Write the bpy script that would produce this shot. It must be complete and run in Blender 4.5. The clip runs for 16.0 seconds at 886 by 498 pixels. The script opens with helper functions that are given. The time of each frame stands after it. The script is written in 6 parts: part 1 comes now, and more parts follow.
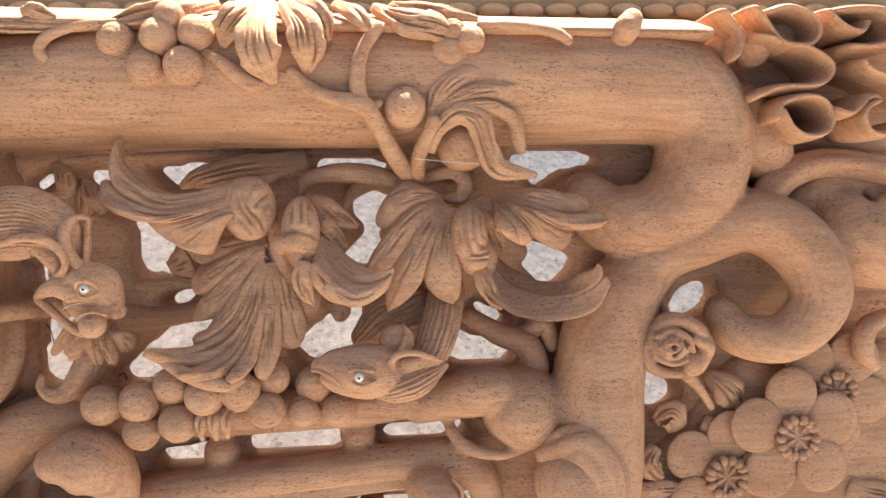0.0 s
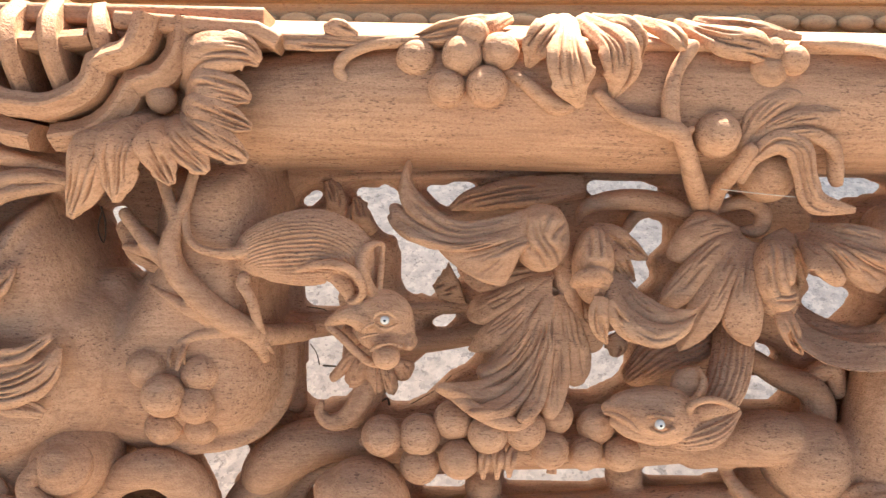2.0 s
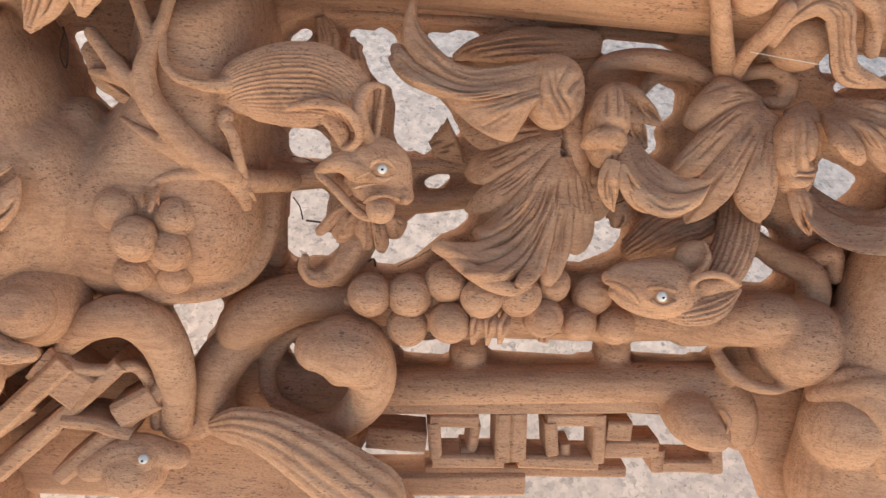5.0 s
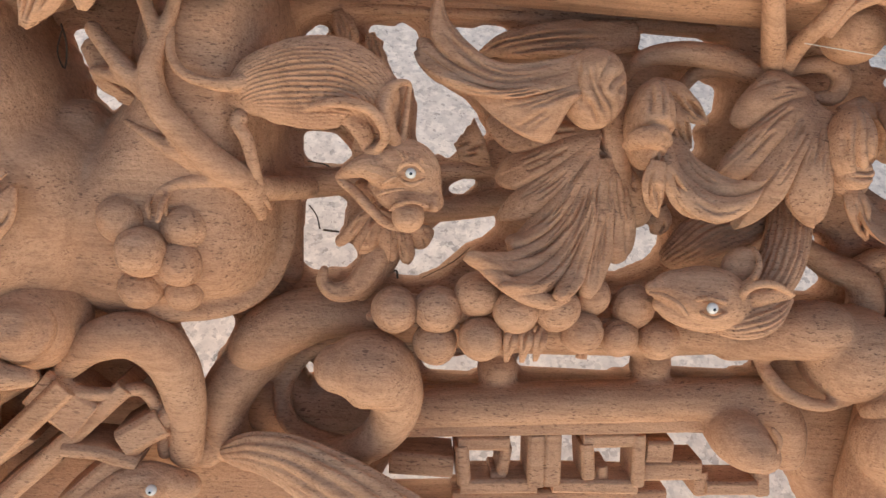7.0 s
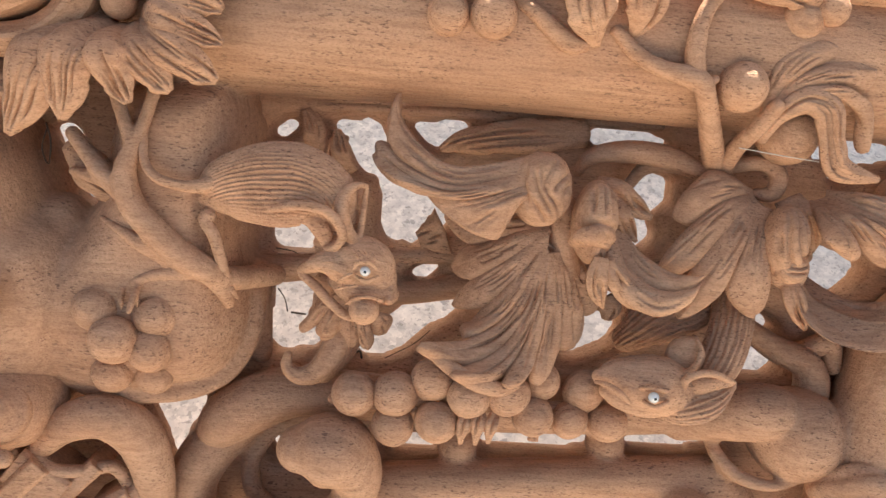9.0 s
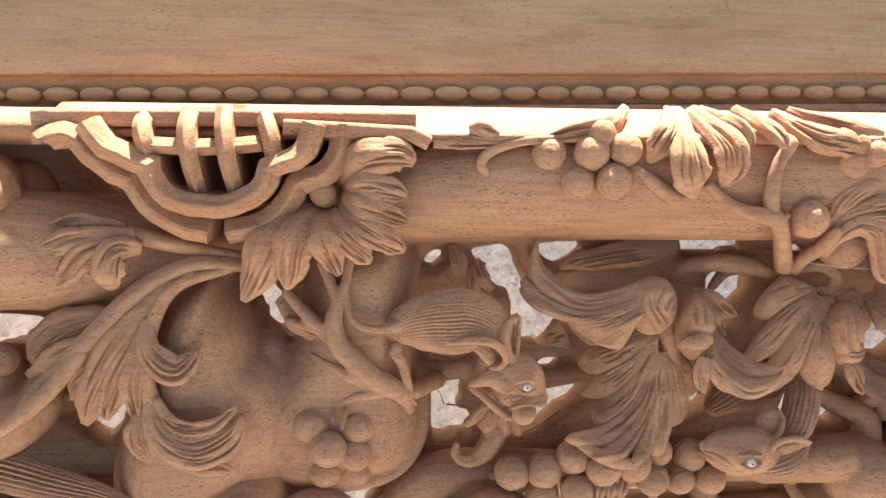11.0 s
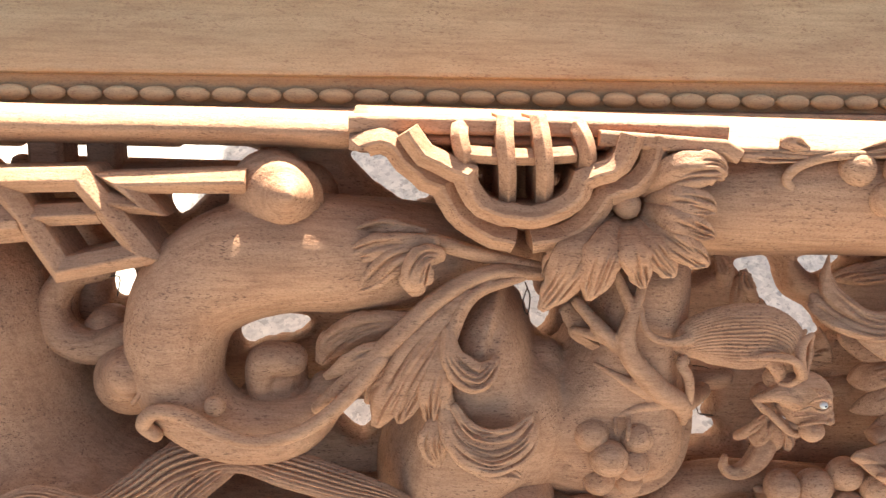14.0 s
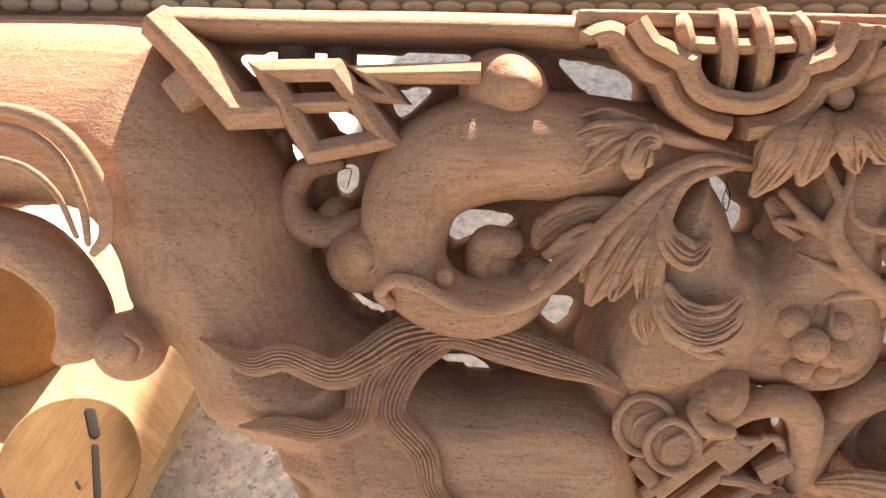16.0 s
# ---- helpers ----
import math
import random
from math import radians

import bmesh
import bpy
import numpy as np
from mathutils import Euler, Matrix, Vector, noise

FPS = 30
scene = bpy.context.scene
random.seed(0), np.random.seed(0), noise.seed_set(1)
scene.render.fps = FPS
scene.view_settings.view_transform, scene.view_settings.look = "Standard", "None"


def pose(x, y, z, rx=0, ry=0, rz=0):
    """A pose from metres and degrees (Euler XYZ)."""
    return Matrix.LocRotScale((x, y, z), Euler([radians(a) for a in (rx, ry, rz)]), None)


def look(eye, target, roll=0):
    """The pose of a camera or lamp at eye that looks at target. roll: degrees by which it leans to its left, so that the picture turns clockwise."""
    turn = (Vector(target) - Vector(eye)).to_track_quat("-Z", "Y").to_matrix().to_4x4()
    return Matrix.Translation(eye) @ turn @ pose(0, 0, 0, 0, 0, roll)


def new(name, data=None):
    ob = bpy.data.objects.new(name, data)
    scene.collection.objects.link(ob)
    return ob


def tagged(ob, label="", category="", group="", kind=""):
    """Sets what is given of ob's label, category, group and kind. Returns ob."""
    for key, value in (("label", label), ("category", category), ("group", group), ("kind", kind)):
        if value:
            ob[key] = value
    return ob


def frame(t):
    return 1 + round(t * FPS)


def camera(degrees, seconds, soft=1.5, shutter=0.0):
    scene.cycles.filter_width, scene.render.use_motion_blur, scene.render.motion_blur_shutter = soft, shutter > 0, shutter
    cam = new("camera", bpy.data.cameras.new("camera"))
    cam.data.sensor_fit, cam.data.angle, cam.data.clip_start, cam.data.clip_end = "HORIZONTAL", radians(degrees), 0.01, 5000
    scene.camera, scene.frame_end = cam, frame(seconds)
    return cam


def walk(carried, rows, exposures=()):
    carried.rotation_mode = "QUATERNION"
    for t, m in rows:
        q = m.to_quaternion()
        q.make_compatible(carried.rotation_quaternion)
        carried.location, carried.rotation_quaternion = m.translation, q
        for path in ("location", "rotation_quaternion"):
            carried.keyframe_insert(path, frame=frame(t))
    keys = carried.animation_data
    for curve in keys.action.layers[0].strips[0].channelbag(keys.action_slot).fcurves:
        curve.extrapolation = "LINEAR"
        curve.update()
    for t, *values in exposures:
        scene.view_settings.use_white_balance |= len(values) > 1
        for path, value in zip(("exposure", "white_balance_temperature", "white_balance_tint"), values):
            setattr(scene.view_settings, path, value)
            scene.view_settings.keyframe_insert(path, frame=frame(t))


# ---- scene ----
cam = camera(60.6, 16.0)
# The carved frame leans back: its own x runs along the rail, y up its face, z out of it.
PANEL = pose(0, 0, 0.34, 52, 0, 0)
METRES, EYE, TILT, LEAN, TURN = 0.72, 0.70, -92.5, -6.5, -0.6
ROWS = [
    (0.0, 0.0, 0.0, 0.0, 0.0, 0.0, -0.0),
    (0.5, -0.0351, -0.0024, 0.0051, 2.45, -0.05, -0.06),
    (1.0, -0.064, -0.0075, 0.0144, 4.33, -0.72, -0.53),
    (1.5, -0.1054, -0.0025, 0.0139, 5.25, -0.61, -0.76),
    (2.0, -0.1547, 0.0265, 0.0305, 5.89, -1.22, -1.96),
    (2.5, -0.1745, 0.0408, 0.0422, 6.24, -1.74, -2.87),
    (3.0, -0.1763, 0.0398, 0.0333, 6.08, -2.93, -4.9),
    (3.5, -0.1726, 0.04, 0.0191, 4.49, -5.82, -5.57),
    (4.0, -0.1717, 0.0448, 0.0085, 3.54, -7.93, -5.38),
    (6.5, -0.2042, 0.0864, -0.0028, 2.8, -9.43, -5.69),
    (7.0, -0.2047, 0.0946, -0.0053, 2.71, -8.49, -5.09),
    (7.5, -0.1937, 0.0953, -0.0022, 3.06, -8.13, -4.73),
    (8.0, -0.1882, 0.0848, 0.0055, 3.28, -7.43, -4.94),
    (8.5, -0.1867, 0.0822, 0.016, 3.34, -6.77, -5.18),
    (9.0, -0.1762, 0.0742, 0.037, 3.23, -6.14, -5.49),
    (11.5, -0.3177, -0.0599, 0.1583, 2.64, -9.47, -1.05),
    (12.0, -0.3462, -0.0724, 0.1447, 3.3, -11.02, -2.59),
    (12.5, -0.3713, -0.0848, 0.1558, 3.7, -11.19, -1.82),
    (13.0, -0.3996, -0.0641, 0.1611, 4.14, -10.76, -1.37),
    (13.5, -0.4307, -0.0545, 0.1757, 4.63, -10.26, -1.77),
    (14.0, -0.4823, -0.0514, 0.1682, 5.12, -9.63, -2.59),
    (14.5, -0.5271, -0.0658, 0.1811, 5.57, -9.79, -1.63),
    (15.0, -0.565, -0.102, 0.1676, 7.43, -8.54, -2.67),
    (15.5, -0.5724, -0.1329, 0.1265, 9.56, -7.41, -2.58),
    (16.0, -0.5813, -0.1318, 0.0723, 10.88, -8.99, -2.95),
]
walk(cam, [(t, PANEL @ pose(0, 0, EYE, TILT, LEAN, TURN) @ pose(METRES * x, METRES * y, METRES * z, 90 + pitch, roll, yaw)) for t, x, y, z, yaw, pitch, roll in ROWS],
     exposures=[(0.0, 2.43), (2.5, 2.51), (7.0, 2.31), (8.5, 2.38), (9.0, 2.41), (11.5, 2.2), (12.5, 2.42), (13.5, 2.4), (15.5, 2.06), (16.0, 1.99)])

# ---- light: low sun behind the frame, open sky in front of it ----
SUN_ELEVATION, SUN_TURN = 36.0, 12.0
world = bpy.data.worlds.new("sky")
scene.world = world
world.use_nodes = True
sky = world.node_tree.nodes.new("ShaderNodeTexSky")
sky.sky_type, sky.sun_disc = "NISHITA", False
sky.sun_elevation, sky.sun_rotation = radians(SUN_ELEVATION), radians(SUN_TURN)
sky.dust_density, sky.ozone_density, sky.air_density = 3.0, 0.6, 1.0
background = world.node_tree.nodes["Background"]
background.inputs["Strength"].default_value = 0.066
haze = world.node_tree.nodes.new("ShaderNodeMix")
haze.data_type, haze.blend_type = "RGBA", "MULTIPLY"
haze.inputs[0].default_value, haze.inputs[7].default_value = 1.0, (1.0, 0.93, 0.85, 1)
world.node_tree.links.new(sky.outputs["Color"], haze.inputs[6])
world.node_tree.links.new(haze.outputs[2], background.inputs["Color"])
sun = new("sun", bpy.data.lights.new("sun", "SUN"))
sun.data.energy, sun.data.angle, sun.data.color = 5.0, radians(0.5), (1.0, 0.95, 0.84)
se, sr = radians(SUN_ELEVATION), radians(SUN_TURN)
sun.matrix_world = look((math.sin(sr) * math.cos(se) * 9, math.cos(sr) * math.cos(se) * 9, math.sin(se) * 9), (0, 0, 0))

# ---- materials ----
def nodes_of(name):
    m = bpy.data.materials.new(name)
    m.use_nodes = True
    nt = m.node_tree
    return m, nt, nt.nodes["Principled BSDF"]


def add(nt, kind, **values):
    n = nt.nodes.new(kind)
    for k, v in values.items():
        if k in n.inputs:
            n.inputs[k].default_value = v
    return n


def ramp(nt, fac, stops):
    r = nt.nodes.new("ShaderNodeValToRGB")
    while len(r.color_ramp.elements) < len(stops):
        r.color_ramp.elements.new(0.5)
    for e, (p, c) in zip(r.color_ramp.elements, stops):
        e.position, e.color = p, (*c, 1)
    nt.links.new(fac, r.inputs["Fac"])
    return r


def mix(nt, kind, fac, a, b):
    m = nt.nodes.new("ShaderNodeMix")
    m.data_type, m.blend_type = "RGBA", kind
    for sock, v in ((m.inputs[0], fac), (m.inputs[6], a), (m.inputs[7], b)):
        if isinstance(v, (int, float)):
            sock.default_value = v
        elif isinstance(v, tuple):
            sock.default_value = (*v, 1)
        else:
            nt.links.new(v, sock)
    return m.outputs[2]


def wood(name, light, dark, pore, turned=(0, 0, 0), relief=0.85, rough=0.68, figure=1.0):
    """Open-pored hardwood, its grain along its own x: soft bands, fine streaks, short dark pores, faint chatter of the chisel."""
    m, nt, bsdf = nodes_of(name)
    co = nt.nodes.new("ShaderNodeTexCoord")
    mp = nt.nodes.new("ShaderNodeMapping")
    mp.inputs["Rotation"].default_value = [radians(a) for a in turned]
    nt.links.new(co.outputs["Object"], mp.inputs["Vector"])

    def stretched(scale, sx, detail, distort=0.0):
        q = nt.nodes.new("ShaderNodeMapping")
        q.inputs["Scale"].default_value = (sx, 1, 1)
        nt.links.new(mp.outputs[0], q.inputs["Vector"])
        n = add(nt, "ShaderNodeTexNoise", Scale=scale, Detail=detail, Roughness=0.6, Distortion=distort)
        nt.links.new(q.outputs[0], n.inputs["Vector"])
        return n.outputs["Fac"]

    bands = stretched(22, 0.12, 3, 1.2)
    streak = stretched(420, 0.07, 4)
    pores = stretched(1050, 0.3, 1)
    specks = stretched(1500, 0.45, 2)
    patch = stretched(55, 0.5, 3)
    blotch = add(nt, "ShaderNodeTexNoise", Scale=16, Detail=5)
    nt.links.new(mp.outputs[0], blotch.inputs["Vector"])
    base = ramp(nt, bands, [(0.3, dark), (0.7, light)])
    fine = ramp(nt, streak, [(0.32, (0.62, 0.53, 0.47)), (0.58, (1, 1, 1))])
    c1 = mix(nt, "MULTIPLY", 0.5 * figure, base.outputs[0], fine.outputs[0])
    tone = ramp(nt, blotch.outputs["Fac"], [(0.32, (0.82, 0.75, 0.72)), (0.68, (1.06, 1.04, 1.0))])
    c2 = mix(nt, "MULTIPLY", 0.55 * figure, c1, tone.outputs[0])
    shift = nt.nodes.new("ShaderNodeMapping")
    shift.inputs["Scale"].default_value = (0.05, 0.11, 1.0)
    shift.inputs["Rotation"].default_value = (0.06, 0.03, 0)
    nt.links.new(mp.outputs[0], shift.inputs["Vector"])
    layer = add(nt, "ShaderNodeTexNoise", Scale=430, Detail=2, Roughness=0.5, Distortion=0.25)
    nt.links.new(shift.outputs[0], layer.inputs["Vector"])
    ring = ramp(nt, layer.outputs["Fac"], [(0.36, (0.74, 0.68, 0.64)), (0.5, (1, 1, 1)), (0.66, (1.06, 1.05, 1.04))])
    c2 = mix(nt, "MULTIPLY", 0.4 * figure, c2, ring.outputs[0])
    dust = ramp(nt, specks, [(0.31, (0.62, 0.56, 0.53)), (0.5, (1, 1, 1)), (0.70, (1.16, 1.16, 1.16))])
    c2 = mix(nt, "MULTIPLY", 0.5 * figure, c2, dust.outputs[0])
    spot = ramp(nt, pores, [(0.60, (0, 0, 0)), (0.67, (0.72, 0.72, 0.72))])
    where = ramp(nt, patch, [(0.38, (0.12, 0.12, 0.12)), (0.6, (1, 1, 1))])
    freckle = mix(nt, "MULTIPLY", 1.0, spot.outputs[0], where.outputs[0])
    c3 = mix(nt, "MIX", freckle, c2, pore)
    nt.links.new(c3, bsdf.inputs["Base Color"])
    rr = ramp(nt, blotch.outputs["Fac"], [(0.3, (rough - 0.06,) * 3), (0.7, (rough + 0.12,) * 3)])
    nt.links.new(rr.outputs[0], bsdf.inputs["Roughness"])
    bsdf.inputs["Specular IOR Level"].default_value = 0.3
    h1 = mix(nt, "MIX", 0.5, streak, pores)
    tool = add(nt, "ShaderNodeTexNoise", Scale=150, Detail=5, Roughness=0.65)
    nt.links.new(mp.outputs[0], tool.inputs["Vector"])
    fibre = add(nt, "ShaderNodeTexNoise", Scale=800, Detail=3, Roughness=0.7)
    nt.links.new(mp.outputs[0], fibre.inputs["Vector"])
    h2 = mix(nt, "MIX", 0.5, mix(nt, "MIX", 0.45, h1, fibre.outputs["Fac"]), tool.outputs["Fac"])
    b = add(nt, "ShaderNodeBump", Strength=relief, Distance=0.002)
    nt.links.new(h2, b.inputs["Height"])
    nt.links.new(b.outputs["Normal"], bsdf.inputs["Normal"])
    return m


CARVED = wood("carved_hardwood", (0.585, 0.338, 0.197), (0.487, 0.256, 0.140), (0.13, 0.055, 0.03))
MOULDED = wood("planed_hardwood", (0.66, 0.49, 0.275), (0.55, 0.37, 0.195), (0.34, 0.19, 0.10), relief=0.12, rough=0.6, figure=0.75)
PALE = wood("fresh_sawn_wood", (0.66, 0.47, 0.26), (0.52, 0.34, 0.17), (0.3, 0.16, 0.07), turned=(0, 0, 35), relief=0.2)

# Much darker than PALE: the shade on the logs is put into this colour.
BROWN = wood("shaded_sawn_wood", (0.36, 0.20, 0.085), (0.28, 0.145, 0.06), (0.14, 0.07, 0.03), turned=(0, 0, 20), relief=0.2)


def granite():
    m, nt, bsdf = nodes_of("flamed_granite")
    co = nt.nodes.new("ShaderNodeTexCoord")
    v1 = add(nt, "ShaderNodeTexVoronoi", Scale=130.0)
    v2 = add(nt, "ShaderNodeTexVoronoi", Scale=300.0)
    n1 = add(nt, "ShaderNodeTexNoise", Scale=60.0, Detail=5)
    big = add(nt, "ShaderNodeTexNoise", Scale=2.2, Detail=4)
    shake = add(nt, "ShaderNodeTexNoise", Scale=170.0, Detail=4)
    nt.links.new(co.outputs["Object"], shake.inputs["Vector"])
    push = nt.nodes.new("ShaderNodeVectorMath")
    push.operation = "MULTIPLY_ADD"
    push.inputs[1].default_value = (0.012, 0.012, 0.012)
    nt.links.new(shake.outputs["Color"], push.inputs[0])
    nt.links.new(co.outputs["Object"], push.inputs[2])
    for n in (v1, v2, n1, big):
        nt.links.new(push.outputs[0], n.inputs["Vector"])
    g = ramp(nt, v1.outputs["Color"], [(0.06, (0.36, 0.33, 0.30)), (0.2, (0.54, 0.50, 0.45)), (0.45, (0.65, 0.60, 0.54)), (0.8, (0.73, 0.68, 0.61))])
    f = ramp(nt, v2.outputs["Color"], [(0.08, (0.3, 0.29, 0.28)), (0.26, (1, 1, 1))])
    c = mix(nt, "MULTIPLY", 0.55, g.outputs[0], f.outputs[0])
    d = ramp(nt, n1.outputs["Fac"], [(0.35, (0.72, 0.71, 0.70)), (0.62, (1.06, 1.04, 1.0))])
    c = mix(nt, "MULTIPLY", 0.8, c, d.outputs[0])
    dust = ramp(nt, big.outputs["Fac"], [(0.4, (0, 0, 0)), (0.75, (0.35, 0.35, 0.35))])
    c = mix(nt, "MIX", dust.outputs[0], c, (0.46, 0.40, 0.33))
    nt.links.new(c, bsdf.inputs["Base Color"])
    bsdf.inputs["Roughness"].default_value = 0.7
    b = add(nt, "ShaderNodeBump", Strength=0.3, Distance=0.002)
    nt.links.new(n1.outputs["Fac"], b.inputs["Height"])
    nt.links.new(b.outputs["Normal"], bsdf.inputs["Normal"])
    return m


def plain(name, colour, rough=0.5, coat=0.0):
    m, nt, bsdf = nodes_of(name)
    n = add(nt, "ShaderNodeTexNoise", Scale=300.0, Detail=3)
    r = ramp(nt, n.outputs["Fac"], [(0.3, tuple(c * 0.82 for c in colour)), (0.7, colour)])
    nt.links.new(r.outputs[0], bsdf.inputs["Base Color"])
    bsdf.inputs["Roughness"].default_value = rough
    bsdf.inputs["Coat Weight"].default_value = coat
    return m


GRANITE = granite()
EYE_WHITE = plain("white_glass", (0.66, 0.62, 0.56), 0.15, 1.0)
EYE_DARK = plain("black_glass", (0.012, 0.012, 0.014), 0.1, 1.0)
INK = plain("black_marker_ink", (0.05, 0.03, 0.02), 0.6)
PLASTER = plain("pale_plaster", (0.62, 0.60, 0.56), 0.9)
TWIG = plain("dry_twig", (0.10, 0.065, 0.04), 0.9)
THREAD = plain("cobweb_thread", (0.7, 0.62, 0.5), 0.5)

# ---- shaping helpers: carved forms, in millimetres of the frame's own x, y, z ----
MM = 0.001


def part(name, bm, material, parent, label="", smooth=True):
    me = bpy.data.meshes.new(name)
    bmesh.ops.recalc_face_normals(bm, faces=bm.faces)
    for f in bm.faces:
        f.smooth = smooth
    bm.to_mesh(me)
    bm.free()
    me.materials.append(material)
    ob = new(name, me)
    ob.parent = parent
    if label:
        tagged(ob, label)
    return ob


def spline(pts, n):
    """Catmull-Rom through rows of numbers, n steps a span."""
    p = np.array(pts, float)
    if len(p) == 2:
        return np.array([p[0] + (p[1] - p[0]) * k / n for k in range(n + 1)])
    q = np.vstack([2 * p[0] - p[1], p, 2 * p[-1] - p[-2]])
    out = []
    for i in range(1, len(q) - 2):
        a, b, c, d = q[i - 1:i + 3]
        for k in range(n):
            t = k / n
            out.append(0.5 * (2 * b + (c - a) * t + (2 * a - 5 * b + 4 * c - d) * t * t + (3 * b - a - 3 * c + d) * t ** 3))
    out.append(p[-1])
    return np.array(out)


def frames_of(c):
    """Tangent, side and outward normal along a centre line."""
    t = np.gradient(c, axis=0)
    t /= np.linalg.norm(t, axis=1)[:, None] + 1e-9
    s = np.cross(np.array([0, 0, 1.0]), t)
    flat = np.linalg.norm(s, axis=1) < 0.2
    s[flat] = np.cross(np.array([0.3, 1, 0.0]), t[flat])
    s /= np.linalg.norm(s, axis=1)[:, None] + 1e-9
    return t, s, np.cross(t, s)


def rings(bm, loops, cap=True):
    vs = [[bm.verts.new(Vector(p) * MM) for p in loop] for loop in loops]
    n = len(vs[0])
    for a, b in zip(vs, vs[1:]):
        for i in range(n):
            bm.faces.new((a[i], a[(i + 1) % n], b[(i + 1) % n], b[i]))
    if cap:
        bm.faces.new(vs[0][::-1])
        bm.faces.new(vs[-1])


def sweep(bm, pts, deep=1.0, seg=14, n=6, grooves=0, depth=0.12, blunt=True, twist=0.0, strokes=0, fur=0.0):
    """A limb through (x, y, z, r): an oval section, deep times as thick as it is wide, with round ends; grooves: carved lines along it."""
    p = spline(pts, n)
    p[:, 3] = np.maximum(p[:, 3], 0.15)
    t, s, u = frames_of(p[:, :3])
    loops = []
    cuts = strokes_of(strokes, abs(p[0, 0]) + abs(p[0, 1]), 0.05) if strokes else []
    seg = max(seg, 120) if strokes else seg

    def ring(c, s, u, r, turn, along=-1.0):
        row = []
        for k in range(seg):
            a = 2 * math.pi * k / seg
            g = 1.0
            if grooves:
                way = grooves * a + turn + (fur * 2.2 * noise.noise((3 * math.cos(a), 3 * math.sin(a), 5 * along)) if fur else 0)
                deepen = 1 + 0.5 * fur * noise.noise((9 * math.cos(a), 9 * math.sin(a), 6 * along)) if fur else 1
                g -= depth * deepen * (0.5 - 0.5 * math.cos(way)) ** 2
            for mid, lean, lo, hi, bite in cuts:
                if lo < along < hi and a < math.pi:
                    d = (math.cos(a) - mid - lean * (along - lo)) * r
                    g -= 2.6 * bite / r * math.sin(math.pi * (along - lo) / (hi - lo)) ** 0.6 * math.exp(-abs(d / 0.8) ** 1.6)
            row.append(c + r * g * (math.cos(a) * s + math.sin(a) * deep * u))
        return row

    if blunt:
        for f in (0.97, 0.8, 0.45):
            loops.append(ring(p[0, :3] - t[0] * p[0, 3] * f, s[0], u[0], p[0, 3] * math.sqrt(1 - f * f), 0))
    for i in range(len(p)):
        loops.append(ring(p[i, :3], s[i], u[i], p[i, 3], twist * i, i / (len(p) - 1)))
    if blunt:
        for f in (0.45, 0.8, 0.97):
            loops.append(ring(p[-1, :3] + t[-1] * p[-1, 3] * f, s[-1], u[-1], p[-1, 3] * math.sqrt(1 - f * f), twist * len(p)))
    rings(bm, loops)


def blob(bm, x, y, z, r, deep=1.0, wide=1.0, turn=0.0, fine=3):
    m = Matrix.Translation(Vector((x, y, z)) * MM) @ Matrix.Rotation(radians(turn), 4, "Z") @ Matrix.Diagonal((r * wide * MM, r * MM, r * deep * MM, 1))
    bmesh.ops.create_icosphere(bm, subdivisions=fine, radius=1.0, matrix=m)


def inside(poly, x, y):
    hit = np.zeros(x.shape, bool)
    for (x1, y1), (x2, y2) in zip(poly, np.roll(poly, -1, 0)):
        if y1 != y2:
            hit ^= ((y1 > y) != (y2 > y)) & (x < (x2 - x1) * (y - y1) / (y2 - y1) + x1)
    return hit


def edge_distance(poly, x, y):
    best = np.full(x.shape, 1e9)
    for (x1, y1), (x2, y2) in zip(poly, np.roll(poly, -1, 0)):
        dx, dy = x2 - x1, y2 - y1
        k = np.clip(((x - x1) * dx + (y - y1) * dy) / (dx * dx + dy * dy + 1e-9), 0, 1)
        best = np.minimum(best, np.hypot(x - x1 - k * dx, y - y1 - k * dy))
    return best


